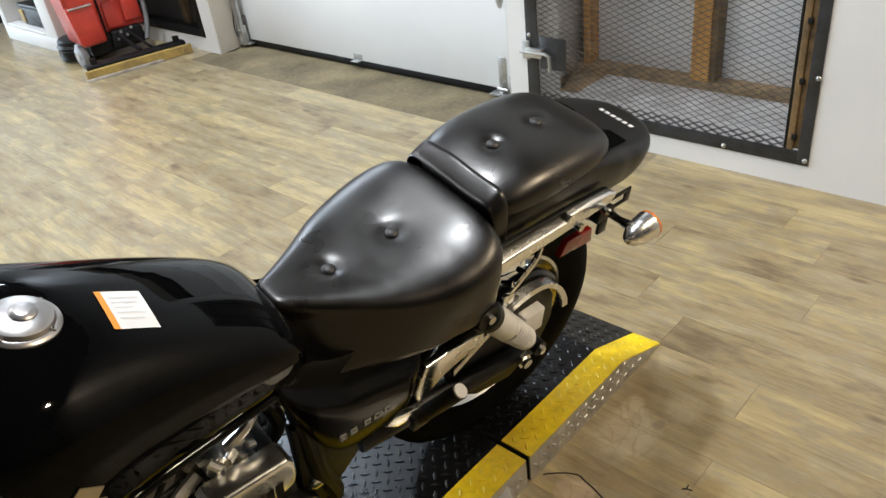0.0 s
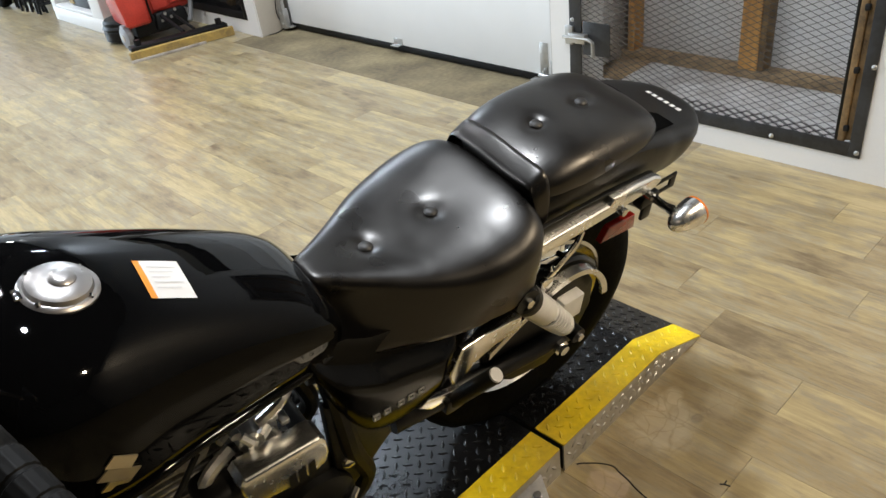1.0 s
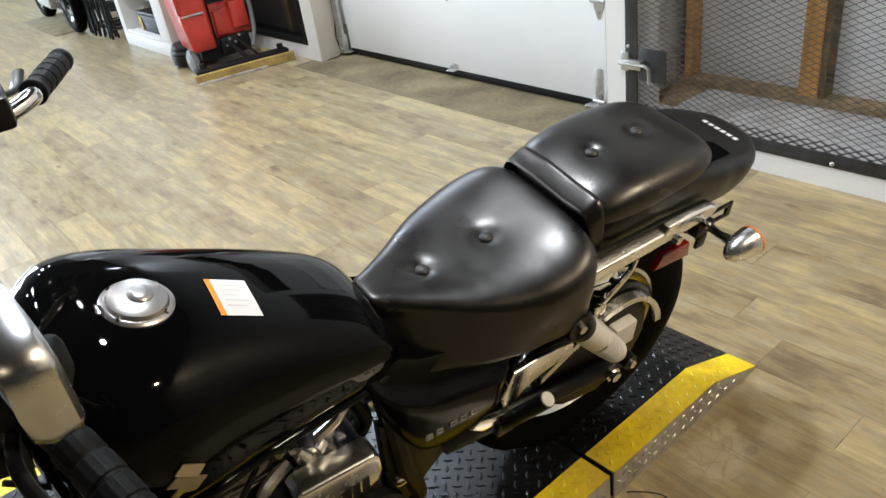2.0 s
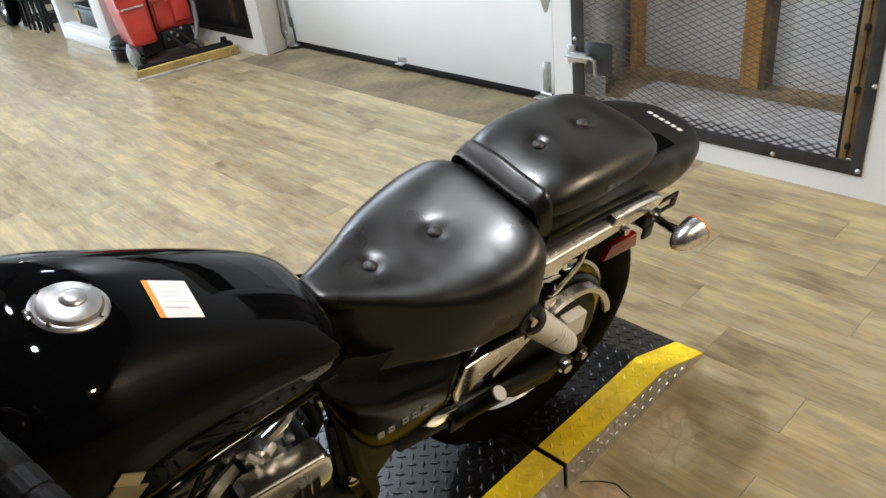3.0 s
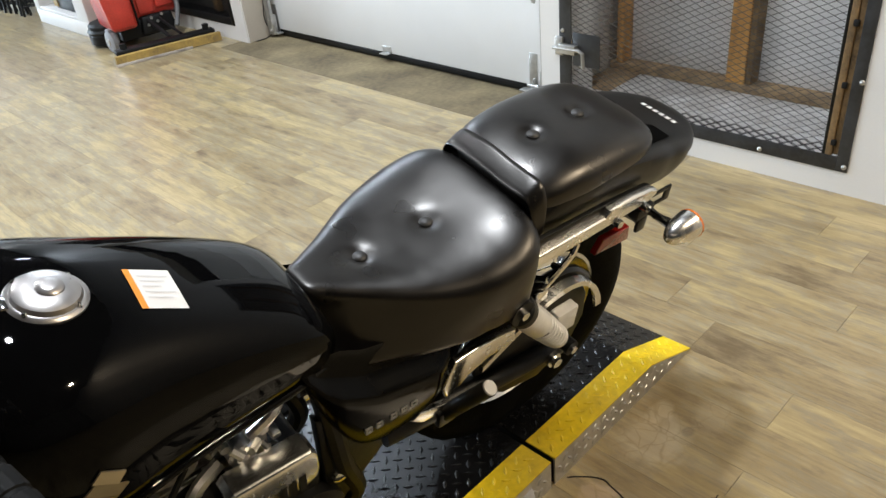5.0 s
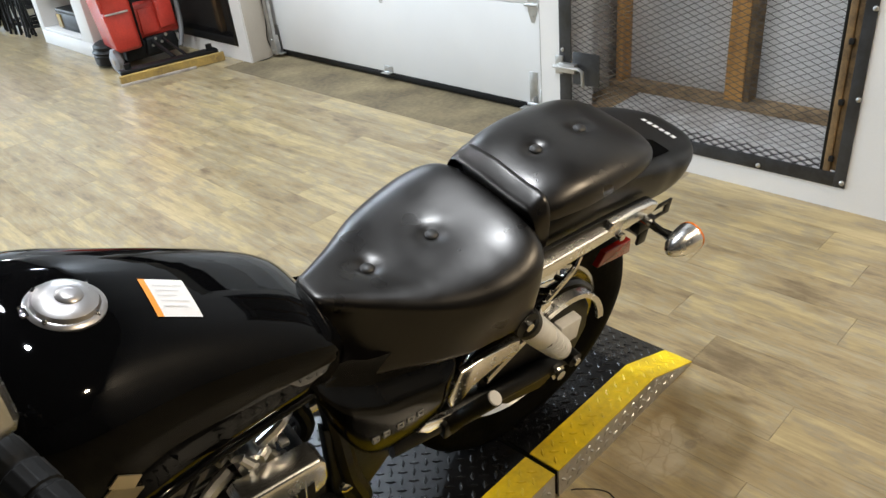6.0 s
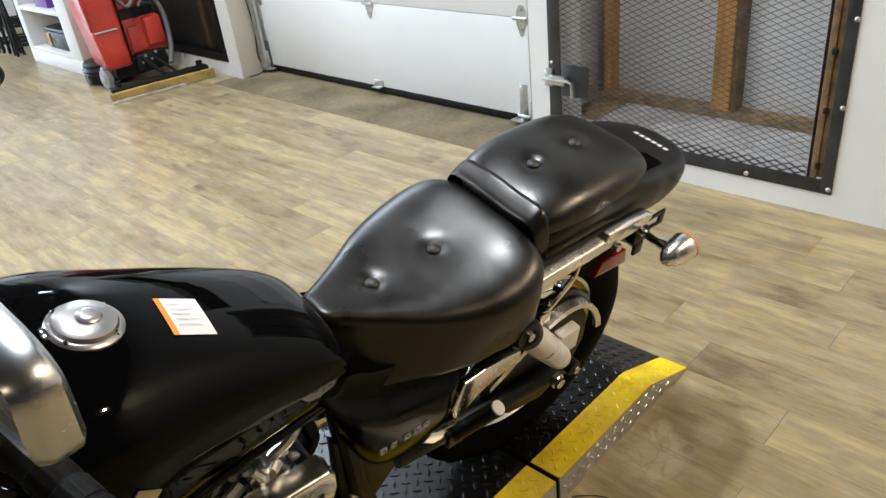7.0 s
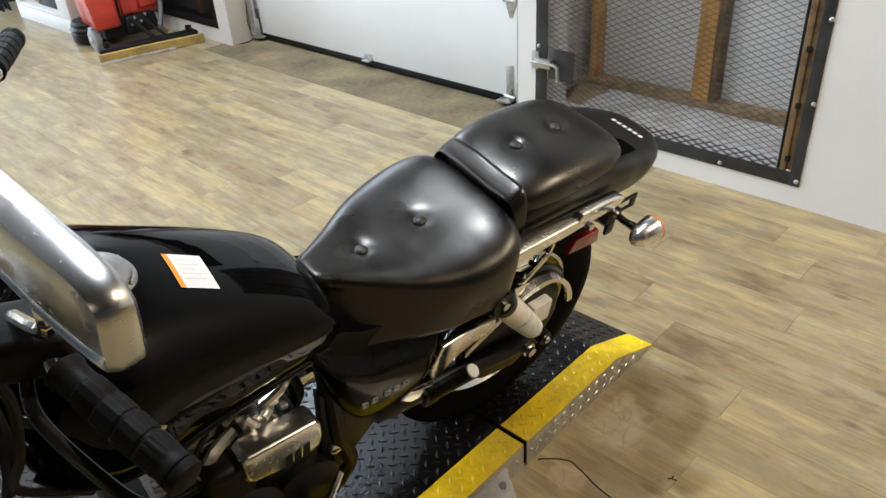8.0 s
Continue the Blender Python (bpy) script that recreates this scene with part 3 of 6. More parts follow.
def cage(name, y0, y1, z0, z1, label, latch):
    ob = root(name, Matrix(), label, "security cage", kind="structure")
    fx = WX - 0.006
    f = 0.062
    g = 0.040
    for a, b in (((fx, y0, z0), (WX - 0.0005, y0 + g, z1)), ((fx, y1 - f, z0), (WX - 0.0005, y1, z1)), ((fx, y0 + g, z0), (WX - 0.0005, y1 - f, z0 + f * 0.85)), ((fx, y0 + g, z1 - f), (WX - 0.0005, y1 - f, z1))):
        part("frame_bar", box(B(), a, b, 0.0015), CAGE_STEEL if latch else BLACK_STEEL, ob)
    part("mesh_panel", expanded(B(), y0 + 0.035, y1 - 0.035, z0 + 0.03, z1 - 0.03, WX + 0.012), MESH_STEEL if latch else BLACK_STEEL, ob, "dark expanded-metal mesh", smooth=0)
    if latch:
        part("corner_angle", box(B(), (WX + 0.004, y0 + g + 0.001, z0 + 0.055), (WX + 0.05, y0 + g + 0.020, z1 - 0.05), 0.003), RUST, ob, "rust-brown angle bar behind the frame")
        part("corner_angle", box(B(), (WX - 0.004, y0 + g + 0.0205, z0 + 0.05), (WX + 0.05, y0 + g + 0.044, z1 - 0.05), 0.004), RUST, ob, "rust-brown angle bar behind the frame")
        part("edge_strip", box(B(), (WX - 0.003, y0 + g + 0.045, z0 + 0.05), (WX + 0.02, y0 + g + 0.054, z1 - 0.05), 0.002), BLACK_STEEL, ob, "black edge strip of the mesh")
        for k in range(9):
            wz = z0 + 0.09 + 0.205 * k
            part("weld_bead", box(B(), (WX - 0.009, y0 + g + 0.012, wz), (WX + 0.004, y0 + g + 0.030, wz + 0.022), 0.004), BLACK_STEEL, ob, "dark weld bead")
        part("mesh_overlap", expanded(B(), y0 + 0.06, y1 - 0.06, z0 + 0.040, z0 + 0.088, WX + 0.006, 0.0508, 0.0234, 0.0034), CAGE_STEEL, ob, "doubled mesh along the lower edge", smooth=0)
        for y, z in ((y0 + 0.012, z0 + 0.02), (1.17, z0 + 0.016), (1.52, z0 + 0.016), (y0 + 0.008, 0.41), (y0 + 0.008, 0.705), (y0 + 0.008, 1.05), (y0 + 0.008, 1.4), (y1 - 0.018, 0.425), (y1 - 0.018, 0.8), (y1 - 0.018, 1.2)):
            part("bolt_head", dome(B(), (fx, y, z)), GALV, ob)
        part("latch_plate", box(B(), (WX - 0.010, 1.877, 0.285), (WX - 0.006, 2.012, 0.425), 0.001), CAGE_STEEL, ob, "dark steel latch backing plate")
        lt = B()
        box(lt, (WX - 0.035, 1.985, 0.335), (WX - 0.010, 2.07, 0.375), 0.003)
        tube(lt, [(WX - 0.03, 2.10, 0.355), (WX - 0.03, 1.970, 0.358), (WX - 0.03, 1.948, 0.348), (WX - 0.03, 1.945, 0.285)], 0.008, 8)
        box(lt, (WX - 0.018, 2.06, 0.32), (WX - 0.006, 2.10, 0.40), 0.003)
        part("slide_latch", lt, GALV, ob, "galvanised slide-bolt latch")
    return ob


cage("window_1", CY0, CY1, CZ0, CZ1, "caged wall opening with black expanded-metal mesh and slide latch", True)
cage("window_2", KY0, KY1, KZ0, CZ1, "dark meshed wall opening behind the scrubber", False)

# the shallow store behind the first cage
BX = 3.42
PLATE = surf("dusty_pine_plate", (0.50, 0.35, 0.19), 0.7, var=0.3, scale=10, fine=60, bump=0.3, dirt=(0.14, 0.10, 0.07))
niche = root("storage_recess", Matrix(), "shallow recess with pine studs and grey back board", "recess", kind="structure")
part("recess_floor", box(B(), (3.02, CY0 - 0.35, 0.0), (BX + 0.1, CY1 + 0.25, 0.07), 0.002), CAGE_FLOOR, niche)
part("ply_sheet", box(B(), (3.03, 2.02, 0.0705), (BX - 0.092, CY1 + 0.11, 0.076), 0.001), PLATE, niche, "dusty brown plywood offcut on the ledge")
part("back_board", box(B(), (BX, CY0 - 0.35, 0.07), (BX + 0.05, CY1 + 0.25, 2.4), 0.002), BACKWALL, niche)
part("side_board", box(B(), (3.02, CY1 + 0.115, 0.07), (BX, CY1 + 0.16, 2.4), 0.002), WALL, niche)
part("side_board", box(B(), (3.02, CY0 - 0.25, 0.07), (BX, CY0 - 0.2, 2.4), 0.002), WALL, niche)
part("top_board", box(B(), (3.02, CY0 - 0.35, 2.4), (BX + 0.05, CY1 + 0.25, 2.45), 0.002), WALL, niche)
part("bottom_plate", box(B(), (BX - 0.09, CY0 - 0.2, 0.07), (BX - 0.001, CY1 + 0.112, 0.108), 0.003), PLATE, niche, "dusty brown bottom plate")
for y, wide in ((CY1 + 0.040, 0.034), (1.505, 0.085)):
    part("stud", box(B(), (BX - 0.09, y, 0.109), (BX - 0.002, y + wide, 2.4), 0.003), STUD, niche, "orange-brown pine stud")
# separate dark piece colours in the shaded side of the centre stud
part("stud", box(B(), (BX - 0.085, 1.478, 0.109), (BX - 0.002, 1.504, 2.4), 0.003), RUST, niche, "dark strip standing in for the pine stud's shaded side")

dark = root("dark_recess", Matrix(), "shallow recess behind the second meshed opening, coloured dark as if unlit", "recess", kind="structure")
# dark board colour stands in for the unlit depth behind the mesh
DK = surf("unlit_depth_tone", (0.060, 0.056, 0.050), 0.4, var=0.4, scale=5)
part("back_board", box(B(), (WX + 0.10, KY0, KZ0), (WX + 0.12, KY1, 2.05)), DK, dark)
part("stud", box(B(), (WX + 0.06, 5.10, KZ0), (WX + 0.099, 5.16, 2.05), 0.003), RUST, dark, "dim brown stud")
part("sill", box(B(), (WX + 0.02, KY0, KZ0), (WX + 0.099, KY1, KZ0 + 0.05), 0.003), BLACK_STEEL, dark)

# ---- ceiling lamps ----
for sx, sy, watts, tint in SPOTS:
    sp = root("spot_lamp", pose(sx, sy, CEILING), "small white round ceiling spot lamp", "lamp", "ceiling spots")
    part("housing", lathe(B(), (0, 0, 0), (0, 0, -0.07), ((0, 0.095), (0.9, 0.095), (1, 0.085))), LAMP_BODY, sp)
for sx, sy in TUBES:
    sp = root("tube_lamp", pose(sx, sy, CEILING), "long white ceiling lamp", "lamp", "ceiling lamps")
    part("housing", box(B(), (-0.13, -0.58, -0.09), (0.13, 0.58, 0), 0.01), LAMP_BODY, sp)

# ---- service ramp ----
RY0, RY1, RH, RX = 0.852, 1.98, 0.082, 1.714
KX, JX = 1.515, 1.112
YB = 0.082


def tread(bm, x0, x1, y0, y1, place, gap=0.0):
    """Raised lens-shaped bars, turned in alternate directions."""
    s = 0.0262
    e1, e2 = Vector((s, s, 0)) / math.sqrt(2), Vector((s, -s, 0)) / math.sqrt(2)
    n = int(max(x1 - x0, y1 - y0) * 1.5 / s) + 2
    mid = Vector(((x0 + x1) / 2, (y0 + y1) / 2, 0))
    for i in range(-n, n + 1):
        for j in range(-n, n + 1):
            c = mid + e1 * i + e2 * j
            if not (x0 + 0.008 < c.x < x1 - 0.008 and y0 + 0.008 < c.y < y1 - 0.008):
                continue
            a = radians(45 if (i + j) % 2 else -45)
            u, v = Vector((math.cos(a), math.sin(a), 0)), Vector((-math.sin(a), math.cos(a), 0))
            base = [c + u * 0.0128, c + v * 0.0046, c - u * 0.0128, c - v * 0.0046]
            top = [c + u * 0.0078 + Vector((0, 0, 0.0024)), c - u * 0.0078 + Vector((0, 0, 0.0024))]
            b = [bm.verts.new(place(p)) for p in base]
            t = [bm.verts.new(place(p)) for p in top]
            bm.faces.new((b[0], b[1], t[0]))
            bm.faces.new((b[1], b[2], t[1]))
            bm.faces.new((t[0], b[1], t[1]))
            bm.faces.new((b[2], b[3], t[1]))
            bm.faces.new((b[3], b[0], t[0]))
            bm.faces.new((t[1], b[3], t[0]))
    return bm


def ramp_z(x):
    return RH if x <= KX else RH + (0.006 - RH) * (x - KX) / (RX - KX)


def ramp_piece(name, x0, x1, label):
    ob = root(name, Matrix(), label, "ramp", "service ramp pieces")
    xs = [x0] + [x for x in (KX,) if x0 < x < x1] + [x1]
    for y0, y1, mat_, nm, lb in ((RY0, RY0 + YB, YELLOW, "edge_band", "yellow painted tread-plate edge"), (RY0 + YB, RY1 - YB, TREAD, "deck", "black tread-plate deck"), (RY1 - YB, RY1, YELLOW, "edge_band", "yellow painted tread-plate edge")):
        bm = B()
        loops = [[(x, y0, ramp_z(x)), (x, y1, ramp_z(x)), (x, y1, ramp_z(x) - 0.004), (x, y0, ramp_z(x) - 0.004)] for x in xs]
        rings(bm, loops)
        dk = part(nm, bm, mat_, ob, lb, smooth=0)
        t = B()
        tread(t, x0 + 0.004, x1 - 0.004, y0 + (0.004 if nm != "deck" else 0), y1 - 0.002, lambda p: (p.x, p.y, ramp_z(p.x) + p.z))
        tp = part("tread_pattern", t, mat_, dk, smooth=0)
        tp["kind"] = "stuff"
    for y, s in ((RY0, -1), (RY1, 1)):
        bm = B()
        loops = [[(x, y, ramp_z(x) - 0.004), (x, y - 0.004 * s, ramp_z(x) - 0.004), (x, y - 0.004 * s, 0.0), (x, y, 0.0)] for x in xs]
        rings(bm, loops)
        sk = part("skirt", bm, ALU, ob, "bare aluminium tread-plate skirt", smooth=0)
        if s < 0:
            t = B()
            tread(t, x0 + 0.01, x1 - 0.05 if x1 == RX else x1, 0.004, RH - 0.006, lambda p: (p.x, RY0 - 1.2 * p.z, min(p.y, ramp_z(p.x) - 0.008)))
            tp = part("tread_pattern", t, ALU, sk, smooth=0)
            tp["kind"] = "stuff"
    part("end_rib", box(B(), (x0, RY0 + 0.005, 0.002), (x0 + 0.006, RY1 - 0.005, RH - 0.005)), BLACK_STEEL, ob)
    return ob


ramp_piece("ramp", JX + 0.007, RX, "black tread-plate ramp end with yellow edges on the floor")
front_piece = ramp_piece("ramp", -0.95, JX - 0.007, "black tread-plate ramp platform with yellow edges under the motorcycle")
# sloping side wing of the platform; its long black part is unseen, added to darken reflections in the tank
WY, WZ = 0.56, 0.006


def wing_z(y):
    return WZ + (0.073 - WZ) * (y - WY) / (RY0 - 0.005 - WY)


ys = [WY, RY0 - 0.008]
for wa, wb, mat_, lb in ((-0.9, None, TREAD, "unseen black tread-plate wing, added to darken the tank's reflection"), (0.72, 0.84, ALU, "bare aluminium tread-plate wing corner")):
    bm = B()
    if wb is None:
        ends = [(-0.9, 0.716 + 0.19 * k) for k in (0, 1)]
    else:
        ends = [(0.72 + 0.19 * k, 0.84 + 0.19 * k) for k in (0, 1)]
    rings(bm, [[(xa_, y, wing_z(y)), (xb_, y, wing_z(y)), (xb_, y, wing_z(y) - 0.004), (xa_, y, wing_z(y) - 0.004)] for y, (xa_, xb_) in zip(ys, ends)])
    bmesh.ops.recalc_face_normals(bm, faces=bm.faces)
    wing = part("side_wing", bm, mat_, front_piece, lb, smooth=0)
    t = B()
    tread(t, 0.0 if wb is None else 0.72, 0.71 if wb is None else 0.84, WY + 0.01, RY0 - 0.02, lambda p: (p.x + 0.19 * (p.y - WY) / (RY0 - WY), p.y, wing_z(p.y) + p.z))
    tp = part("tread_pattern", t, mat_, wing, smooth=0)
    tp["kind"] = "stuff"
part("wing_bolt", rod(B(), (0.985, 0.818, wing_z(0.818)), (0.985, 0.818, wing_z(0.818) + 0.006), 0.009, 8), CAST, wing)

# ---- motorcycle ----
BIKE = Matrix.Translation((1.363, 1.044, RH + 0.003)) @ Matrix.Rotation(radians(-7.0), 4, "Z") @ Matrix.Rotation(radians(14), 4, "X")
bike = root("motorcycle", BIKE, "black cruiser motorcycle with chrome trim leaning on its side stand", "motorcycle")

# tank
TANK = [(-1.17, 0.03, 0.8, 0.7, 0.75), (-1.164, 0.086, 0.833, 0.675, 0.752), (-1.139, 0.138, 0.862, 0.655, 0.748), (-1.085, 0.178, 0.893, 0.648, 0.750), (-1.02, 0.183, 0.886, 0.644, 0.742), (-0.92, 0.158, 0.850, 0.632, 0.722),
        (-0.82, 0.139, 0.803, 0.622, 0.704), (-0.74, 0.124, 0.756, 0.615, 0.684), (-0.7, 0.112, 0.723, 0.615, 0.670), (-0.684, 0.100, 0.700, 0.620, 0.664)]
PT = 2.6
FLANK = ((0.998, 0.03), (0.99, 0.25), (0.975, 0.48), (0.95, 0.68), (0.90, 0.84), (0.80, 0.95), (0.6, 1.0), (0.0, 1.0))
tank = part("fuel_tank", body(B(), TANK, PT, 2.8, 56, 64, FLANK), PAINT, bike, "glossy black teardrop tank")
seam = B()
for s in (-1, 1):
    pts = []
    for i in range(25):
        x = -1.15 + 0.45 * i / 24
        w, zt, zl, zm = curve_of(TANK, x)
        pts.append((x, s * (w * 0.925), zm - (zm - zl) * 0.80))
    tube(seam, pts, 0.0075, 14)
part("lower_seam", seam, PAINT, tank)
cap_z = top_of(TANK, PT, -0.995, -0.024)
cap = B()
tilt = Matrix.Translation((-0.995, -0.024, cap_z - 0.003)) @ Matrix.Rotation(radians(15), 4, "Y") @ Matrix.Rotation(radians(3), 4, "X") @ Matrix.Scale(0.80, 4)
lathe(cap, (0, 0, 0), (0, 0, 0.02), ((0, 0.054), (0.2, 0.054), (0.38, 0.050), (0.42, 0.046), (0.75, 0.043), (0.95, 0.034), (1, 0.02)), 36)
bmesh.ops.transform(cap, matrix=tilt, verts=cap.verts)
cap_ob = part("fuel_cap", cap, CAP, tank, "domed brushed steel filler cap")
hub = B()
lathe(hub, (0.004, 0, 0.018), (0.004, 0, 0.026), ((0, 0.019), (0.5, 0.0185), (0.9, 0.014), (1, 0.008)), 24)
bmesh.ops.transform(hub, matrix=tilt, verts=hub.verts)
part("key_cover", hub, CAP, cap_ob)
for k in range(4):
    a = 2 * math.pi * (k + 0.45) / 4
    sc = lathe(B(), (0.047 * math.cos(a), 0.047 * math.sin(a), 0.004), (0.047 * math.cos(a), 0.047 * math.sin(a), 0.0125), ((0, 0.0045), (0.7, 0.0042), (1, 0.002)), 8)
    bmesh.ops.transform(sc, matrix=tilt, verts=sc.verts)
    part("screw", sc, CHROME, cap_ob)
hn = box(B(), (-0.060, -0.012, 0.0), (-0.046, 0.012, 0.008), 0.003)
bmesh.ops.transform(hn, matrix=tilt, verts=hn.verts)
part("cap_hinge", hn, CHROME, cap_ob)


def on_tank(c00, c10, c11, c01, n, lift, u0=0.0, u1=1.0):
    """A thin film on the tank's top between four corners (x, y)."""
    bm = B()
    g = []
    for i in range(n + 1):
        row = []
        for j in range(n + 1):
            u, v = u0 + (u1 - u0) * i / n, j / n
            x = (c00[0] * (1 - u) + c10[0] * u) * (1 - v) + (c01[0] * (1 - u) + c11[0] * u) * v
            y = (c00[1] * (1 - u) + c10[1] * u) * (1 - v) + (c01[1] * (1 - u) + c11[1] * u) * v
            row.append(bm.verts.new((x, y, top_of(TANK, PT, x, y) + lift)))
        g.append(row)
    for i in range(n):
        for j in range(n):
            bm.faces.new((g[i][j], g[i + 1][j], g[i + 1][j + 1], g[i][j + 1]))
    bmesh.ops.recalc_face_normals(bm, faces=bm.faces)
    return bm


ST = ((-0.908, 0.006), (-0.859, -0.003), (-0.863, -0.072), (-0.912, -0.065))
st = part("warning_sticker", on_tank(*ST, 8, 0.0012, 0.14, 1.0), STICKER, tank, "white paper warning sticker")
part("orange_stripe", on_tank(*ST, 8, 0.0014, 0.0, 0.14), ORANGE, st, "orange stripe")
for k in range(5):
    v0 = 0.18 + k * 0.14
    def lerp(a, b, t):
        return (a[0] + (b[0] - a[0]) * t, a[1] + (b[1] - a[1]) * t)
    a0, b0, c0, d0 = lerp(ST[0], ST[3], v0), lerp(ST[1], ST[2], v0), lerp(ST[1], ST[2], v0 + 0.03), lerp(ST[0], ST[3], v0 + 0.03)
    part("print_line", on_tank(a0, b0, c0, d0, 3, 0.0019, 0.25, 0.9 - 0.12 * (k % 3)), PRINT, st)


def tank_side(x, z):
    w, zt, zl, zm = curve_of(TANK, x)
    f = (z - zm) / ((zt - zm) if z >= zm else (zm - zl))
    return -w * max(0.0, 1 - abs(f) ** (PT if z >= zm else 2.8)) ** (1 / (PT if z >= zm else 2.8))


BADGE = (((-1.023, 0.766), (-1.000, 0.743), (-1.012, 0.731), (-1.036, 0.755)), ((-1.034, 0.7515), (-1.002, 0.7205), (-1.016, 0.708), (-1.049, 0.740)), ((-1.038, 0.728), (-1.016, 0.7065), (-1.029, 0.694), (-1.050, 0.716)))
for q in BADGE:
    badge = B()
    lo = [badge.verts.new((x, tank_side(x, z) - 0.0004, z)) for x, z in q]
    hi = [badge.verts.new((x, tank_side(x, z) - 0.0024, z)) for x, z in q]
    badge.faces.new(hi)
    for k in range(4):
        badge.faces.new((lo[k], lo[(k + 1) % 4], hi[(k + 1) % 4], hi[k]))
    bmesh.ops.recalc_face_normals(badge, faces=badge.faces)
    part("badge_bar", badge, GOLD, tank, "pale gold angular badge bar")

# rider's seat
SEAT = [(-0.690, 0.022, 0.700, 0.60, 0.66), (-0.684, 0.036, 0.706, 0.585, 0.662), (-0.66, 0.050, 0.705, 0.572, 0.665), (-0.60, 0.087, 0.699, 0.563, 0.662), (-0.53, 0.133, 0.697, 0.556, 0.655), (-0.46, 0.165, 0.703, 0.553, 0.640),
        (-0.40, 0.175, 0.714, 0.552, 0.645), (-0.355, 0.168, 0.727, 0.553, 0.652), (-0.33, 0.150, 0.732, 0.558, 0.658), (-0.318, 0.125, 0.730, 0.57, 0.66), (-0.310, 0.085, 0.718, 0.59, 0.66), (-0.306, 0.045, 0.705, 0.61, 0.66)]


def dimple(spots, deep, wide, sag=0.3):
    def f(x, y, w):
        z = 0.0
        for bx, by in spots:
            d = math.hypot(x - bx, (y - by))
            z -= deep * math.exp(-(d / wide) ** 2) + sag * deep * math.exp(-(d / (wide * 3.0)) ** 2)
        return z
    return f


def button(bm, x, y, z, m=None):
    return lathe(bm, (x, y, z - 0.004), (x, y, z + 0.0045), ((0, 0.0115), (0.45, 0.012), (0.75, 0.010), (0.92, 0.006), (1, 0.002)), 20)


f1 = dimple([(-0.575, 0.0), (-0.446, 0.0)], 0.0075, 0.019, 0.45)
seat = part("rider_seat", body(B(), SEAT, 4.2, 5.0, 90, 120, lift=f1, flare=lambda x: max(0.0, 0.055 * min(1.0, (-0.44 - x) / 0.2))), LEATHER, bike, "black vinyl rider seat with two buttons", smooth=60)
for bx in (-0.575, -0.446):
    part("seat_button", button(B(), bx, 0, curve_of(SEAT, bx)[1] + f1(bx, 0, 1) + 0.004), BUTTON, seat, "dull grey-black covered button")
# pillion seat
PIL = [(-0.316, 0.062, 0.742, 0.71, 0.728), (-0.310, 0.086, 0.753, 0.706, 0.728), (-0.290, 0.113, 0.769, 0.704, 0.731), (-0.23, 0.127, 0.786, 0.710, 0.737), (-0.15, 0.129, 0.792, 0.718, 0.743), (-0.08, 0.125, 0.789, 0.725, 0.747),
       (-0.04, 0.115, 0.782, 0.731, 0.748), (-0.016, 0.097, 0.774, 0.735, 0.748), (-0.004, 0.070, 0.766, 0.737, 0.747), (0.001, 0.038, 0.757, 0.74, 0.748)]
f2 = dimple([(-0.222, 0.0), (-0.114, 0.0)], 0.0075, 0.017, 0.12)
pil = part("pillion_seat", body(B(), PIL, 3.1, 3.0, 80, 110, lift=f2), LEATHER, bike, "black vinyl pillion seat with two buttons", smooth=60)
for bx in (-0.222, -0.114):
    part("seat_button", button(B(), bx, 0, curve_of(PIL, bx)[1] + f2(bx, 0, 1) + 0.004), BUTTON, pil, "dull grey-black covered button")
strap = B()
loops = []
for i in range(61):
    q = 2 * i / 60 - 1
    y = 0.121 * math.sin(q * math.pi / 2)
    drop = max(0.0, (abs(q) - 0.50) / 0.50)
    z = 0.7485 - 0.006 * q * q - 0.085 * drop ** 2.2 + 0.0012 * math.sin(9 * q)
    out = Vector((0, 0.0015 * power(q, 5), 0.0030 * (1 - abs(q) ** 5)))
    thin = 0.80 - 0.35 * abs(q) ** 3
    edge = [(-0.022, 0.0), (-0.020, 0.8), (-0.012, 1.1), (0.0, 1.2), (0.014, 1.15), (0.023, 0.9), (0.026, 0.0), (0.0, -0.6)]
    loops.append([Vector((-0.308 + x * thin, y, z + 0.55 * (x * thin + 0.020))) + out * k for x, k in edge])
rings(strap, loops)
bmesh.ops.recalc_face_normals(strap, faces=strap.faces)
part("grab_strap", strap, LEATHER, pil, "black strap across the pillion seat", smooth=60)

# rear fender
FEN = [(-0.31, 0.118, 0.728, 0.57, 0.700), (-0.25, 0.126, 0.750, 0.565, 0.720), (-0.17, 0.129, 0.762, 0.56, 0.732), (-0.08, 0.128, 0.752, 0.558, 0.725), (0.0, 0.127, 0.736, 0.556, 0.706), (0.04, 0.122, 0.726, 0.556, 0.697), (0.08, 0.119, 0.717, 0.558, 0.692), (0.12, 0.106, 0.709, 0.570, 0.688), (0.152, 0.082, 0.703, 0.595, 0.686), (0.174, 0.054, 0.699, 0.620, 0.685), (0.184, 0.024, 0.694, 0.64, 0.684)]
PF = 4.0
fen = part("rear_fender", body(B(), FEN, PF, 1.7, 60, 72), PLASTIC, bike, "satin black rear fender with a flat tail", smooth=30)
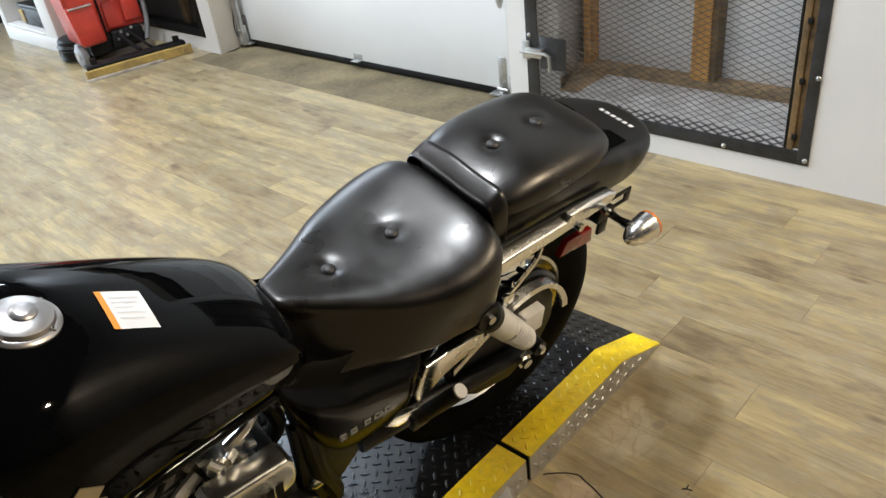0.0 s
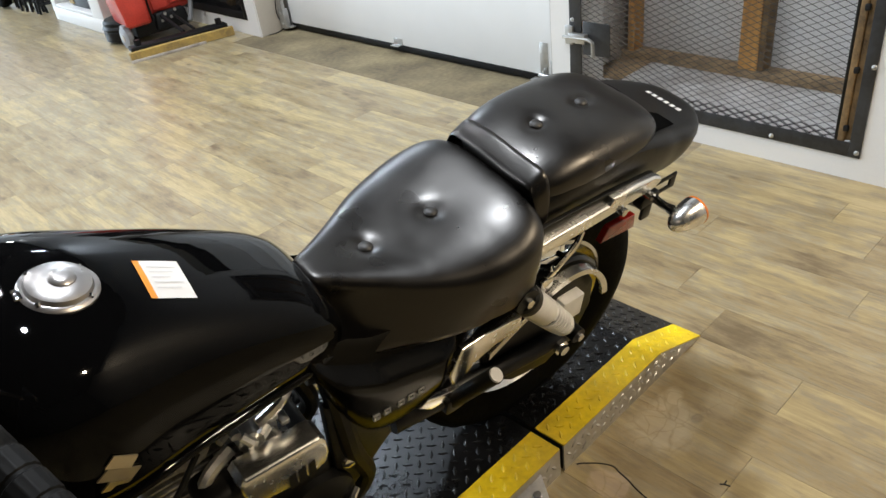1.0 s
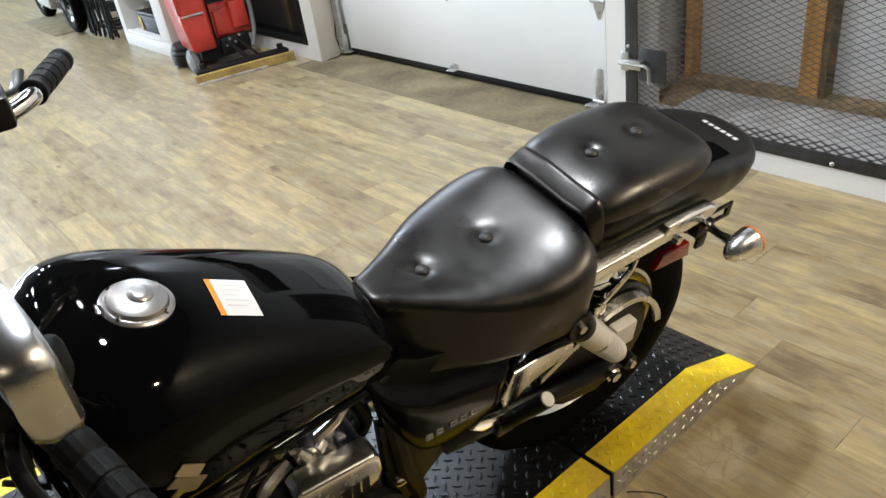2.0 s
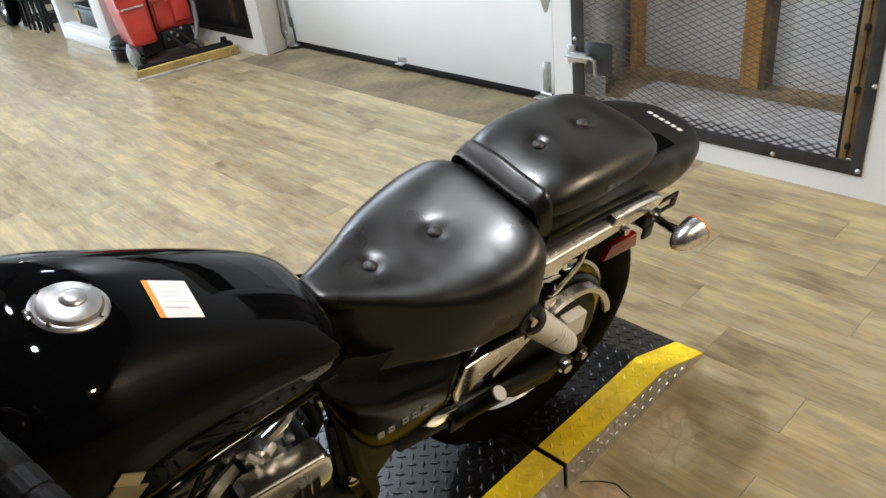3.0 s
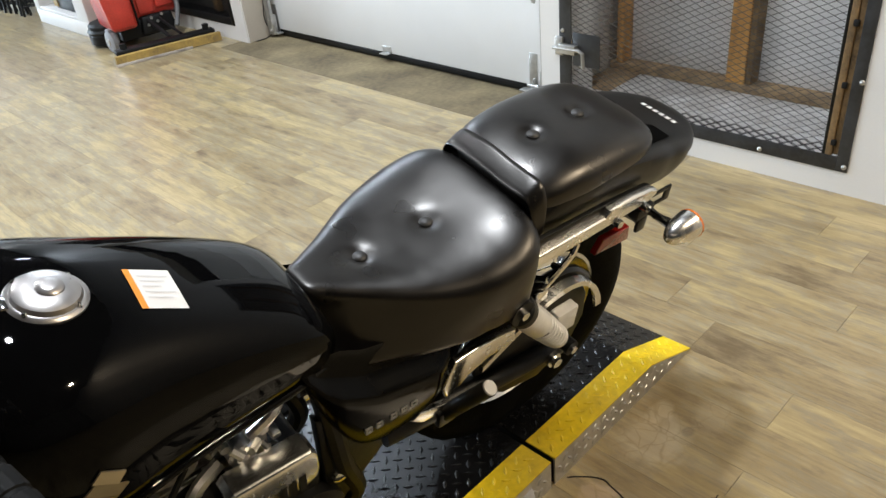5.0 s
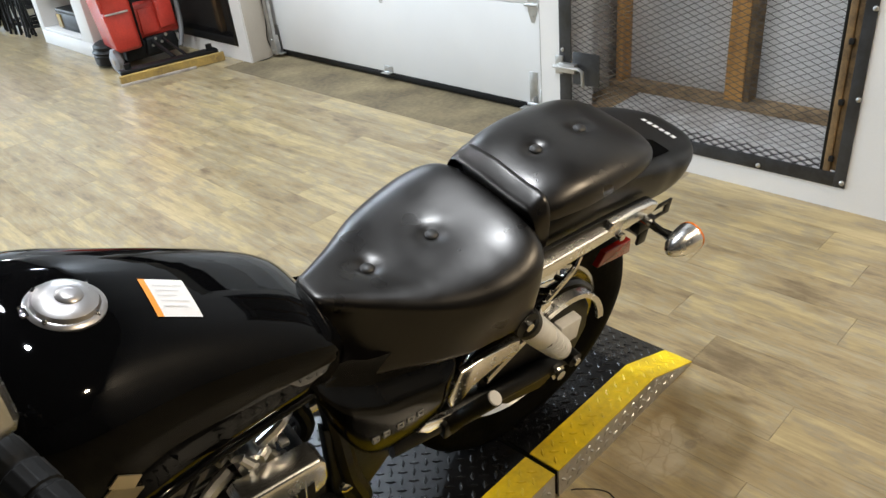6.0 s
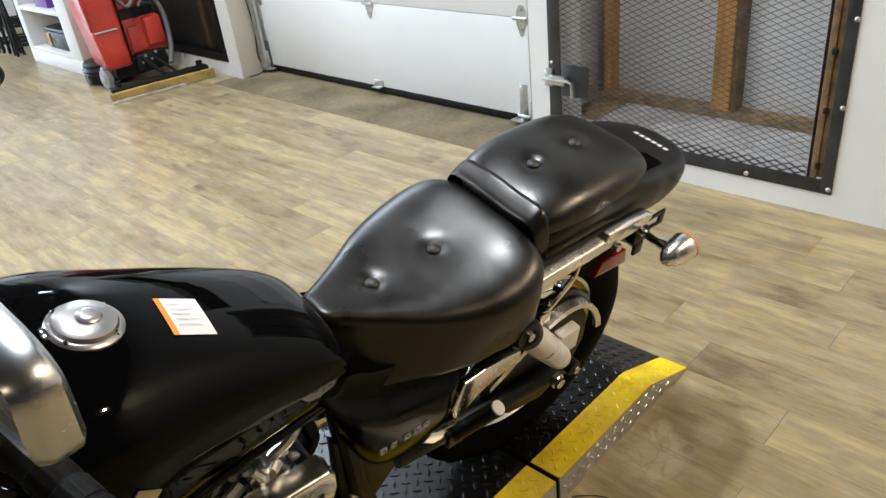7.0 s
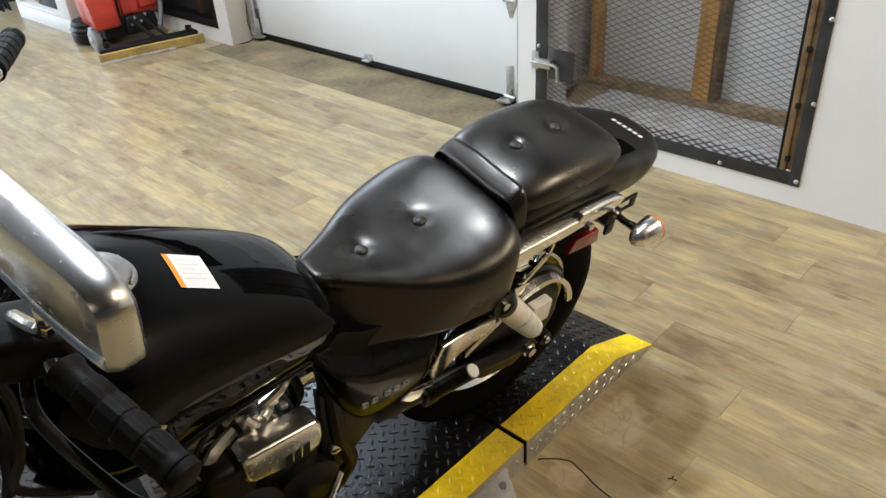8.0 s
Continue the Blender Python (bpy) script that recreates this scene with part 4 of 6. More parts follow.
# deep guard over the tyre
guard = B()
loops = []
for i in range(25):
    a = radians(38 + 72 * i / 24)
    cx, cz = -0.205 + 0.345 * math.cos(a), 0.3075 + 0.335 * math.sin(a)
    loops.append([(cx, -0.082, cz - 0.03), (cx, -0.075, cz), (cx, 0, cz + 0.012), (cx, 0.075, cz), (cx, 0.082, cz - 0.03), (cx, 0.078, cz - 0.03), (cx, 0.0, cz + 0.004), (cx, -0.078, cz - 0.03)])
rings(guard, loops)
bmesh.ops.recalc_face_normals(guard, faces=guard.faces)
part("inner_guard", guard, PLASTIC, fen, "black plastic inner guard", smooth=50)
# flat black film on the fender paints in the grab recess's shade
for s in (-1, 1):
    rec = B()
    n = 6
    g = []
    for i in range(n + 1):
        row = []
        for k in range(n + 1):
            u, v = i / n, k / n
            x = (-0.022 + 0.082 * v) * (1 - u) + (0.010 + 0.050 * v) * u
            y = (0.100 - 0.012 * v) * (1 - u) + (0.020 + 0.026 * v) * u
            row.append(rec.verts.new((x, s * y, top_of(FEN, PF, x, y) + 0.0016)))
        g.append(row)
    for i in range(n):
        for k in range(n):
            rec.faces.new((g[i][k], g[i + 1][k], g[i + 1][k + 1], g[i][k + 1]))
    bmesh.ops.recalc_face_normals(rec, faces=rec.faces)
    part("recess_shade_patch", rec, HOLE, fen, "flat black patch standing in for the shaded grab recess")
for i in range(6):
    letters = B()
    y0 = 0.030 - i * 0.0150
    x = 0.118
    q = [(x, y0), (x, y0 - 0.010), (x + 0.006, y0 - 0.010), (x + 0.012, y0 - 0.010), (x + 0.012, y0), (x + 0.006, y0)]
    letters.faces.new([letters.verts.new((a, b, top_of(FEN, PF, a, b) + 0.0014)) for a, b in q])
    bmesh.ops.recalc_face_normals(letters, faces=letters.faces)
    part("marking_bar", letters, PRINT, fen, "pale printed bar", smooth=0)

# chrome rails, lamps at the back
for s in (-1, 1):
    rl = B()
    side_plate(rl, [(-0.36, 0.640), (-0.36, 0.668), (-0.25, 0.672), (-0.168, 0.673), (-0.160, 0.686), (-0.10, 0.688), (-0.05, 0.684), (-0.032, 0.676), (-0.028, 0.667), (-0.045, 0.656), (-0.10, 0.652), (-0.20, 0.646)], s * 0.150, s * 0.136, 0.005)
    part("fender_rail", rl, SATIN, bike, "chrome fender rail")
    # black strip added for the dark gap between fender and rail
    gap_strip = B()
    side_plate(gap_strip, [(-0.32, 0.664), (-0.32, 0.692), (-0.16, 0.692), (-0.05, 0.686), (-0.038, 0.680), (-0.10, 0.668)], s * 0.137, s * 0.128, 0.002)
    part("rail_gap_strip", gap_strip, PLASTIC, bike, "black strip standing in for the shaded gap above the rail")
    sg = B()
    ax, ay, az = -0.040, s * 0.220, 0.632
    lathe(sg, (ax - 0.036, ay, az - 0.004), (ax + 0.028, ay, az + 0.003), ((0, 0.004), (0.06, 0.010), (0.2, 0.017), (0.45, 0.0235), (0.75, 0.027), (1, 0.028)), 28)
    signal = part("turn_signal", sg, SATIN, bike, "chrome bullet turn signal with amber lens")
    ln = B()
    lathe(ln, (ax + 0.028, ay, az + 0.003), (ax + 0.041, ay, az + 0.0045), ((0, 0.0285), (0.4, 0.0275), (0.8, 0.019), (1, 0.007)), 28)
    part("lens", ln, AMBER, signal, "amber lens")
    stem = B()
    tube(stem, [(-0.03, s * 0.128, 0.624), (-0.028, s * 0.17, 0.620), (-0.034, s * 0.20, 0.628)], [0.008, 0.008, 0.011], 10)
    part("stem", stem, CHROME, signal)
    br = B()
    box(br, (-0.06, s * 0.132 - 0.012, 0.605), (-0.012, s * 0.132 + 0.012, 0.632), 0.004)
    box(br, (-0.055, s * 0.142 - 0.004, 0.578), (-0.03, s * 0.142 + 0.004, 0.61), 0.003)
    part("bracket", br, PLASTIC, signal, "black rubber mounting block")
    rf = B()
    side_plate(rf, [(-0.096, 0.508), (-0.080, 0.540), (-0.004, 0.538), (0.004, 0.500)], s * 0.100, s * 0.086, 0.003)
    part("side_reflector", rf, RED_LENS, bike, "red side reflector")
    for bx, bz in ((-0.055, 0.645), (-0.13, 0.645)):
        part("rail_bolt", rod(B(), (bx, s * 0.133, bz), (bx, s * 0.157, bz), 0.008, 8), CHROME, bike)
for s in (-1, 1):
    fit_ = B()
    rod(fit_, (-0.262, s * 0.100, 0.540), (-0.254, s * 0.120, 0.550), 0.007, 12)
    rod(fit_, (-0.225, s * 0.100, 0.556), (-0.223, s * 0.122, 0.560), 0.006, 6)
    tube(fit_, [(-0.275, s * 0.118, 0.520), (-0.24, s * 0.120, 0.548), (-0.20, s * 0.118, 0.575), (-0.185, s * 0.115, 0.600)], 0.006, 8, 5)
    box(fit_, (-0.285, s * 0.122 - 0.006, 0.505), (-0.255, s * 0.122 + 0.006, 0.535), 0.003)
    part("seat_lock_bracket", fit_, CHROME, bike, "small chrome bracket and bolts under the rail")
hook = B()
for hx0, hz0, hx1, hz1 in ((0.035, 0.594, 0.087, 0.602), (0.045, 0.567, 0.097, 0.575), (0.080, 0.567, 0.097, 0.602)):
    box(hook, (hx0, -0.105, hz0), (hx1, -0.100, hz1), 0.001)
part("plate_holder", hook, PLASTIC, bike, "black plate holder tab")

# wheels
def wheel(name, cx, cz, r, width, rim_r, label, parent):
    w = part(name, tyre_mesh(cx, cz, r, width, rim_r), TYRE, parent, label, smooth=50)
    rm = B()
    prof = [(-width * 0.36, rim_r + 0.006), (-width * 0.38, rim_r - 0.004), (-width * 0.30, rim_r - 0.010), (-width * 0.16, rim_r - 0.026), (0, rim_r - 0.028), (width * 0.16, rim_r - 0.026), (width * 0.30, rim_r - 0.010), (width * 0.38, rim_r - 0.004), (width * 0.36, rim_r + 0.006)]
    ring_of(rm, prof, cx, cz)
    part("rim", rm, RIM, w, "shaded chrome rim")
    hb = B()
    lathe(hb, (cx, -0.075, cz), (cx, 0.075, cz), ((0, 0.02), (0.05, 0.065), (0.12, 0.068), (0.2, 0.045), (0.8, 0.045), (0.88, 0.075), (0.97, 0.075), (1, 0.02)), 28)
    part("hub", hb, DARK, w, "black hub")
    for k in range(32):
        a = 2 * math.pi * k / 32
        s = -1 if k % 2 else 1
        b = a + (0.35 if (k // 2) % 2 else -0.35)
        sp = B()
        rod(sp, (cx + 0.055 * math.cos(b), s * 0.055, cz + 0.055 * math.sin(b)), (cx + (rim_r - 0.022) * math.cos(a), s * 0.012, cz + (rim_r - 0.022) * math.sin(a)), 0.0022, 5)
        part("spoke", sp, CHROME, w)
    return w


def ring_of(bm, prof, cx, cz, n=56):
    loops = []
    for i in range(n):
        a = 2 * math.pi * i / n
        loops.append([(cx + rr * math.cos(a), y, cz + rr * math.sin(a)) for y, rr in prof])
    rings(bm, loops, closed=True)
    bmesh.ops.recalc_face_normals(bm, faces=bm.faces)
    return bm


def tyre_mesh(cx, cz, r, width, rim_r):
    h = width / 2
    prof = [(-h * 0.70, rim_r), (-h * 0.92, rim_r + (r - rim_r) * 0.25), (-h, rim_r + (r - rim_r) * 0.5), (-h * 0.93, rim_r + (r - rim_r) * 0.74), (-h * 0.72, r * 0.965)]
    for g in (-0.5, -0.25, 0.0, 0.25, 0.5):
        rr = r * (1 - 0.035 * (abs(g) / 0.72) ** 2)
        prof += [(h * (g - 0.04), rr), (h * (g - 0.03), rr - 0.006), (h * (g + 0.03), rr - 0.006), (h * (g + 0.04), rr)]
    prof += [(h * 0.72, r * 0.965), (h * 0.93, rim_r + (r - rim_r) * 0.74), (h, rim_r + (r - rim_r) * 0.5), (h * 0.92, rim_r + (r - rim_r) * 0.25), (h * 0.70, rim_r)]
    return ring_of(B(), prof, cx, cz)


wheel("rear_wheel", -0.205, 0.3075, 0.3075, 0.132, 0.200, "black tyre on a spoked chrome rim", bike)
wheel("front_wheel", -1.595, 0.318, 0.318, 0.11, 0.215, "black tyre on a spoked chrome rim", bike)
sprocket = B()
lathe(sprocket, (-0.205, -0.083, 0.3075), (-0.205, -0.077, 0.3075), ((0, 0.05), (0.02, 0.098), (0.98, 0.098), (1, 0.05)), 40)
part("sprocket", sprocket, DARK, bike, "dark steel sprocket")

# shock absorbers, swing arm, chain guard
for s in (-1, 1):
    a, b = Vector((-0.368, s * 0.152, 0.578)), Vector((-0.198, s * 0.150, 0.368))
    sh = B()
    lathe(sh, a, b, ((0.13, 0.020), (0.13, 0.0275), (0.145, 0.0285), (0.40, 0.0285), (0.415, 0.027), (0.416, 0.018)), 32)
    shock = part("shock_absorber", sh, SILVER, bike, "silver shock absorber with ribbed spring")
    core = B()
    lathe(core, a, b, ((0.41, 0.016), (0.80, 0.015), (0.82, 0.012), (1, 0.011)), 20)
    part("damper_rod", core, DARK, shock, "dark damper body inside the spring")
    coil = B()
    u1, u2 = frame_of(b - a)
    turns, steps = 6.5, 156
    tube(coil, [a + (b - a) * (0.425 + 0.345 * k / steps) + (0.0255 - 0.003 * k / steps) * (math.cos(2 * math.pi * turns * k / steps) * u1 + math.sin(2 * math.pi * turns * k / steps) * u2) for k in range(steps + 1)], 0.0031, 8)
    part("spring", coil, SILVER, shock, "pale coil spring", smooth=60)
    collar = B()
    lathe(collar, a, b, ((0.02, 0.014), (0.03, 0.026), (0.05, 0.030), (0.115, 0.030), (0.128, 0.028), (0.129, 0.018)), 32)
    part("top_cap", collar, DARK, shock, "black top cap")
    seat_ring = B()
    lathe(seat_ring, a, b, ((0.77, 0.014), (0.775, 0.024), (0.80, 0.024), (0.815, 0.016)), 28)
    part("spring_seat", seat_ring, SILVER, shock)
    for p, r in ((a, 0.025), (b, 0.017)):
        eye = B()
        rod(eye, p + Vector((0, -0.02, 0)), p + Vector((0, 0.02, 0)), r, 16)
        mount = part("mount", eye, DARK, shock, "black shock mount")
        part("mount_bolt", rod(B(), p + Vector((0, s * 0.0202, 0)), p + Vector((0, s * 0.027, 0)), 0.009, 6), CHROME, mount)
    arm = B()
    tube(arm, [(-0.60, s * 0.095, 0.345), (-0.4, s * 0.11, 0.335), (-0.26, s * 0.115, 0.318), (-0.16, s * 0.115, 0.3075)], [0.026, 0.024, 0.022, 0.02], 12)
    part("swing_arm", arm, DARK, bike, "black swing arm")
    ax = B()
    rod(ax, (-0.205, s * 0.10, 0.3075), (-0.205, s * 0.152, 0.3075), 0.012, 10)
    rod(ax, (-0.205, s * 0.125, 0.3075), (-0.205, s * 0.142, 0.3075), 0.019, 6)
    part("axle_nut", ax, CHROME, bike)
cg = B()
loops = []
path, _ = spline([Vector(p) for p in ((-0.40, 0, 0.42), (-0.33, 0, 0.46), (-0.26, 0, 0.497), (-0.205, 0, 0.509), (-0.155, 0, 0.497), (-0.115, 0, 0.464), (-0.088, 0, 0.420), (-0.078, 0, 0.388))], [0] * 8, 5)
for p in path:
    x, z = p.x, p.z
    k = min(1.0, max(0.0, (x + 0.2) / 0.12))
    ox, oz = -0.016 * k, -0.016 * (1 - k)
    loops.append([(x, -0.130, z), (x + ox, -0.130, z + oz), (x + ox, -0.122, z + oz * 1.1), (x + ox * 0.2, -0.112, z + oz * 0.2), (x, -0.112, z + 0.003)])
rings(cg, loops)
bmesh.ops.recalc_face_normals(cg, faces=cg.faces)
part("chain_guard", cg, SATIN, bike, "curved chrome chain guard", smooth=50)
cg2 = B()
tube(cg2, [(-0.43, -0.09, 0.40), (-0.34, -0.09, 0.455), (-0.258, -0.09, 0.490), (-0.20, -0.09, 0.502), (-0.15, -0.09, 0.488), (-0.105, -0.09, 0.447)], 0.015, 10, 8)
part("chain_case", cg2, PLASTIC, bike, "black chain case")
cc_ = B()
side_plate(cc_, [(-0.40, 0.40), (-0.33, 0.445), (-0.26, 0.482), (-0.205, 0.492), (-0.16, 0.482), (-0.122, 0.452), (-0.098, 0.41), (-0.09, 0.34), (-0.12, 0.26), (-0.20, 0.215), (-0.30, 0.235), (-0.38, 0.30)], -0.104, -0.096, 0.003)
part("sprocket_cover", cc_, DARK, bike, "black sprocket cover")
chain = B()
tube(chain, [(-0.62, -0.08, 0.40), (-0.205, -0.08, 0.402), (-0.11, -0.08, 0.3075), (-0.205, -0.08, 0.215), (-0.62, -0.08, 0.30)], 0.008, 6)
part("drive_chain", chain, CAST, bike)
bx = B()
box(bx, (-0.245, -0.156, 0.418), (-0.190, -0.132, 0.476), 0.004)
part("chain_adjuster", bx, SILVER, bike, "bare metal block on the guard")
bar = B()
side_plate(bar, [(-0.503, 0.445), (-0.478, 0.500), (-0.42, 0.503), (-0.34, 0.496), (-0.335, 0.460), (-0.40, 0.456), (-0.446, 0.440), (-0.475, 0.415), (-0.492, 0.410)], -0.140, -0.126, 0.004)
part("peg_bracket", bar, SATIN, bike, "chrome bracket plate")
peg = B()
rod(peg, (-0.478, -0.125, 0.340), (-0.443, -0.190, 0.457), 0.0155, 16)
pg = part("pillion_peg", peg, RUBBER, bike, "black rubber foot peg with metal end")
pe = B()
d = (Vector((-0.443, -0.190, 0.457)) - Vector((-0.478, -0.125, 0.340))).normalized()
p1 = Vector((-0.443, -0.190, 0.457))
lathe(pe, p1, p1 + d * 0.004, ((0, 0.0140), (0.8, 0.0135), (1, 0.010)), 16)
part("end_cap", pe, STICKER, pg, "pale end cap")
hg = B()
box(hg, (-0.50, -0.135, 0.315), (-0.458, -0.105, 0.355), 0.006)
part("hinge_block", hg, DARK, pg)
pb = B()
side_plate(pb, [(-0.556, 0.376), (-0.538, 0.387), (-0.505, 0.374), (-0.46, 0.362), (-0.47, 0.345), (-0.53, 0.352)], -0.125, -0.112, 0.003)
part("peg_plate", pb, SATIN, bike, "chrome peg plate")

# side covers
for s in (-1, 1):
    sc = B()
    rows = [(-0.757, 0.662, 0.655, 0.645), (-0.740, 0.660, 0.628, 0.585), (-0.72, 0.656, 0.602, 0.520), (-0.68, 0.648, 0.572, 0.436), (-0.645, 0.640, 0.550, 0.404), (-0.60, 0.626, 0.537, 0.395), (-0.55, 0.610, 0.523, 0.405), (-0.51, 0.595, 0.513, 0.425), (-0.485, 0.58, 0.512, 0.455), (-0.472, 0.565, 0.518, 0.500)]
    loops = []
    for i in range(41):
        x = -0.757 + 0.285 * i / 40
        zt, zc, zb = curve_of(rows, x)
        ed = min(1.0, (x + 0.757) / 0.05, (-0.472 - x) / 0.05) ** 0.5
        yc, yt, yb = 0.112 + 0.036 * ed, 0.090, 0.108 + 0.024 * ed
        zs = min(zt, zc + 0.075)
        k = 0.034 * ed
        pr = [(yc - k - 0.004, zs), (yc - k, zc + 0.026), (yc - 0.6 * k, zc + 0.013), (yc - 0.25 * k, zc + 0.005), (yc - 0.06 * k, zc), (yc, zc - 0.006), (yc, zc - (zc - zb) * 0.2), (yc - 0.002, zc + (zb - zc) * 0.5), (yb + 0.008, zc + (zb - zc) * 0.86), (yb + 0.002, zb + (zc - zb) * 0.04), (yb - 0.012, zb), (0.085, zb + 0.008), (0.075, zc)]
        loops.append([(x, s * y, z) for y, z in pr])
    rings(sc, loops)
    bmesh.ops.recalc_face_normals(sc, faces=sc.faces)
    cover = part("side_cover", sc, COVER, bike, "satin black side cover", smooth=80)
    if s < 0:
        for i in range(5):
            tx = B()
            x = -0.667 + i * 0.0205 + (0.007 if i > 1 else 0)
            z = 0.466
            for d0, d1, e0, e1 in ((0, 0.0125, 0.0, 0.0022), (0, 0.0125, 0.0098, 0.012), (0, 0.0026, 0.0, 0.012), (0.0099, 0.0125, 0.0, 0.012)):
                box(tx, (x + d0, -0.1486, z + e0), (x + d1, -0.140, z + e1))
            part("marking_bar", tx, PRINT_DIM, cover, "grey printed bar", smooth=0)

# frame and engine
fr = B()
for s in (-1, 1):
    tube(fr, [(-0.72, s * 0.09, 0.62), (-0.705, s * 0.105, 0.48), (-0.69, s * 0.11, 0.36), (-0.66, s * 0.10, 0.24), (-0.70, s * 0.10, 0.18)], 0.019, 10, 6)
    tube(fr, [(-0.70, s * 0.10, 0.18), (-1.15, s * 0.08, 0.18), (-1.25, s * 0.05, 0.30), (-1.28, s * 0.03, 0.62)], 0.018, 10, 6)
    tube(fr, [(-0.74, s * 0.07, 0.56), (-0.45, s * 0.09, 0.54), (-0.30, s * 0.11, 0.59)], 0.015, 10, 6)
tube(fr, [(-1.27, 0, 0.72), (-0.72, 0, 0.60)], 0.028, 12)
side_plate(fr, [(-0.735, 0.52), (-0.62, 0.42), (-0.605, 0.34), (-0.69, 0.245), (-0.72, 0.24)], -0.112, -0.095, 0.006)
part("frame", fr, DARK, bike, "black tubular frame")
eng = B()
box(eng, (-1.08, -0.11, 0.20), (-0.72, 0.11, 0.38), 0.03, seg=3)
crank = part("crankcase", eng, DARK, bike, "black engine case")
cyl = part("cylinder", box(B(), (-1.0, -0.065, 0.37), (-0.88, 0.065, 0.54), 0.01), CAST, bike, "finned aluminium cylinder")
for k in range(9):
    z = 0.385 + k * 0.0165
    part("fin", box(B(), (-1.02, -0.082, z), (-0.86, 0.082, z + 0.006), 0.0025), CAST, cyl)
head = B()
box(head, (-1.01, -0.075, 0.535), (-0.87, 0.075, 0.60), 0.014, seg=3)
rod(head, (-0.94, -0.095, 0.565), (-0.94, 0.095, 0.565), 0.032, 20)
part("cylinder_head", head, CAST, bike, "aluminium cylinder head")
carb = B()
box(carb, (-0.875, -0.075, 0.445), (-0.795, -0.005, 0.535), 0.010, seg=2)
rod(carb, (-0.845, -0.06, 0.40), (-0.845, -0.06, 0.46), 0.025, 16)
rod(carb, (-0.852, -0.105, 0.530), (-0.852, -0.055, 0.530), 0.020, 18)
rod(carb, (-0.852, -0.112, 0.530), (-0.852, -0.10, 0.530), 0.009, 12)
tube(carb, [(-0.83, -0.095, 0.55), (-0.80, -0.10, 0.575), (-0.775, -0.085, 0.58)], 0.009, 8, 4)
tube(carb, [(-0.88, -0.09, 0.52), (-0.92, -0.10, 0.505), (-0.95, -0.11, 0.47)], 0.011, 8, 4)
for x, z in ((-0.87, 0.55), (-0.81, 0.545), (-0.87, 0.47), (-0.90, 0.50), (-0.79, 0.46)):
    rod(carb, (x, -0.098, z), (x, -0.07, z), 0.008, 8)
crng = random.Random(4)
for k in range(16):
    x, z = -0.91 + 0.115 * crng.random(), 0.455 + 0.105 * crng.random()
    y = -0.075 - 0.035 * crng.random()
    if k % 3:
        rod(carb, (x, y, z), (x + 0.02 * crng.uniform(-1, 1), y - 0.012, z + 0.02 * crng.uniform(-1, 1)), crng.uniform(0.005, 0.010), 8)
    else:
        box(carb, (x, y, z), (x + crng.uniform(0.01, 0.025), y + 0.03, z + crng.uniform(0.008, 0.02)), 0.002)
part("carburettor", carb, BRUSHED, bike, "bright aluminium carburettor with small fittings")
for pts, r in (([(-0.84, -0.09, 0.57), (-0.90, -0.11, 0.60), (-1.05, -0.10, 0.62), (-1.2, -0.08, 0.75)], 0.004), ([(-0.80, -0.10, 0.50), (-0.83, -0.115, 0.44), (-0.90, -0.125, 0.38)], 0.005), ([(-0.93, -0.11, 0.58), (-0.98, -0.12, 0.52), (-1.05, -0.12, 0.45), (-1.1, -0.1, 0.35)], 0.005)):
    part("hose", tube(B(), pts, r, 6, 6), RUBBER, bike, "thin black hose")
ec = B()
side_plate(ec, [(-0.766, 0.520), (-0.756, 0.505), (-0.753, 0.475), (-0.758, 0.450), (-0.785, 0.438), (-0.840, 0.440), (-0.885, 0.450), (-0.896, 0.462), (-0.898, 0.512), (-0.888, 0.524)], -0.156, -0.112, 0.008)
ecov = part("engine_cover", ec, SATIN, bike, "chrome slotted engine cover")
for k in range(3):
    sl = B()
    x = -0.825 + k * 0.0165
    side_plate(sl, [(x - 0.001, 0.440), (x, 0.474 + 0.002 * k), (x + 0.011, 0.477 + 0.002 * k), (x + 0.0115, 0.441)], -0.1574, -0.1555)
    part("slot", sl, RUBBER, ecov, "black slot")
part("cylinder_base", box(B(), (-0.955, -0.148, 0.40), (-0.872, -0.075, 0.498), 0.018, seg=3), DARK, bike, "rounded black engine case")
sidec = B()
lathe(sidec, (-0.93, -0.10, 0.29), (-0.93, -0.15, 0.29), ((0, 0.115), (0.6, 0.112), (0.85, 0.10), (1, 0.07)), 32)
lathe(sidec, (-0.77, -0.10, 0.27), (-0.77, -0.135, 0.27), ((0, 0.075), (0.7, 0.072), (1, 0.05)), 28)
part("generator_cover", sidec, DARK, bike, "black round engine side covers")
ped = B()
tube(ped, [(-0.70, -0.13, 0.27), (-0.76, -0.17, 0.25), (-0.88, -0.175, 0.24)], 0.008, 8)
rod(ped, (-0.88, -0.165, 0.24), (-0.88, -0.225, 0.24), 0.011, 12)
part("gear_pedal", ped, CHROME, bike, "chrome gear pedal")
fp = B()
rod(fp, (-0.78, -0.15, 0.245), (-0.77, -0.27, 0.25), 0.019, 14)
part("foot_peg", fp, RUBBER, bike, "black rubber rider foot peg")
stand = B()
base = BIKE.inverted() @ Vector((0.66, 0.98, RH + 0.012))
tube(stand, [(-0.78, -0.10, 0.20), tuple(base)], [0.013, 0.011], 10)
part("side_stand", stand, DARK, bike, "black side stand")
ex = B()
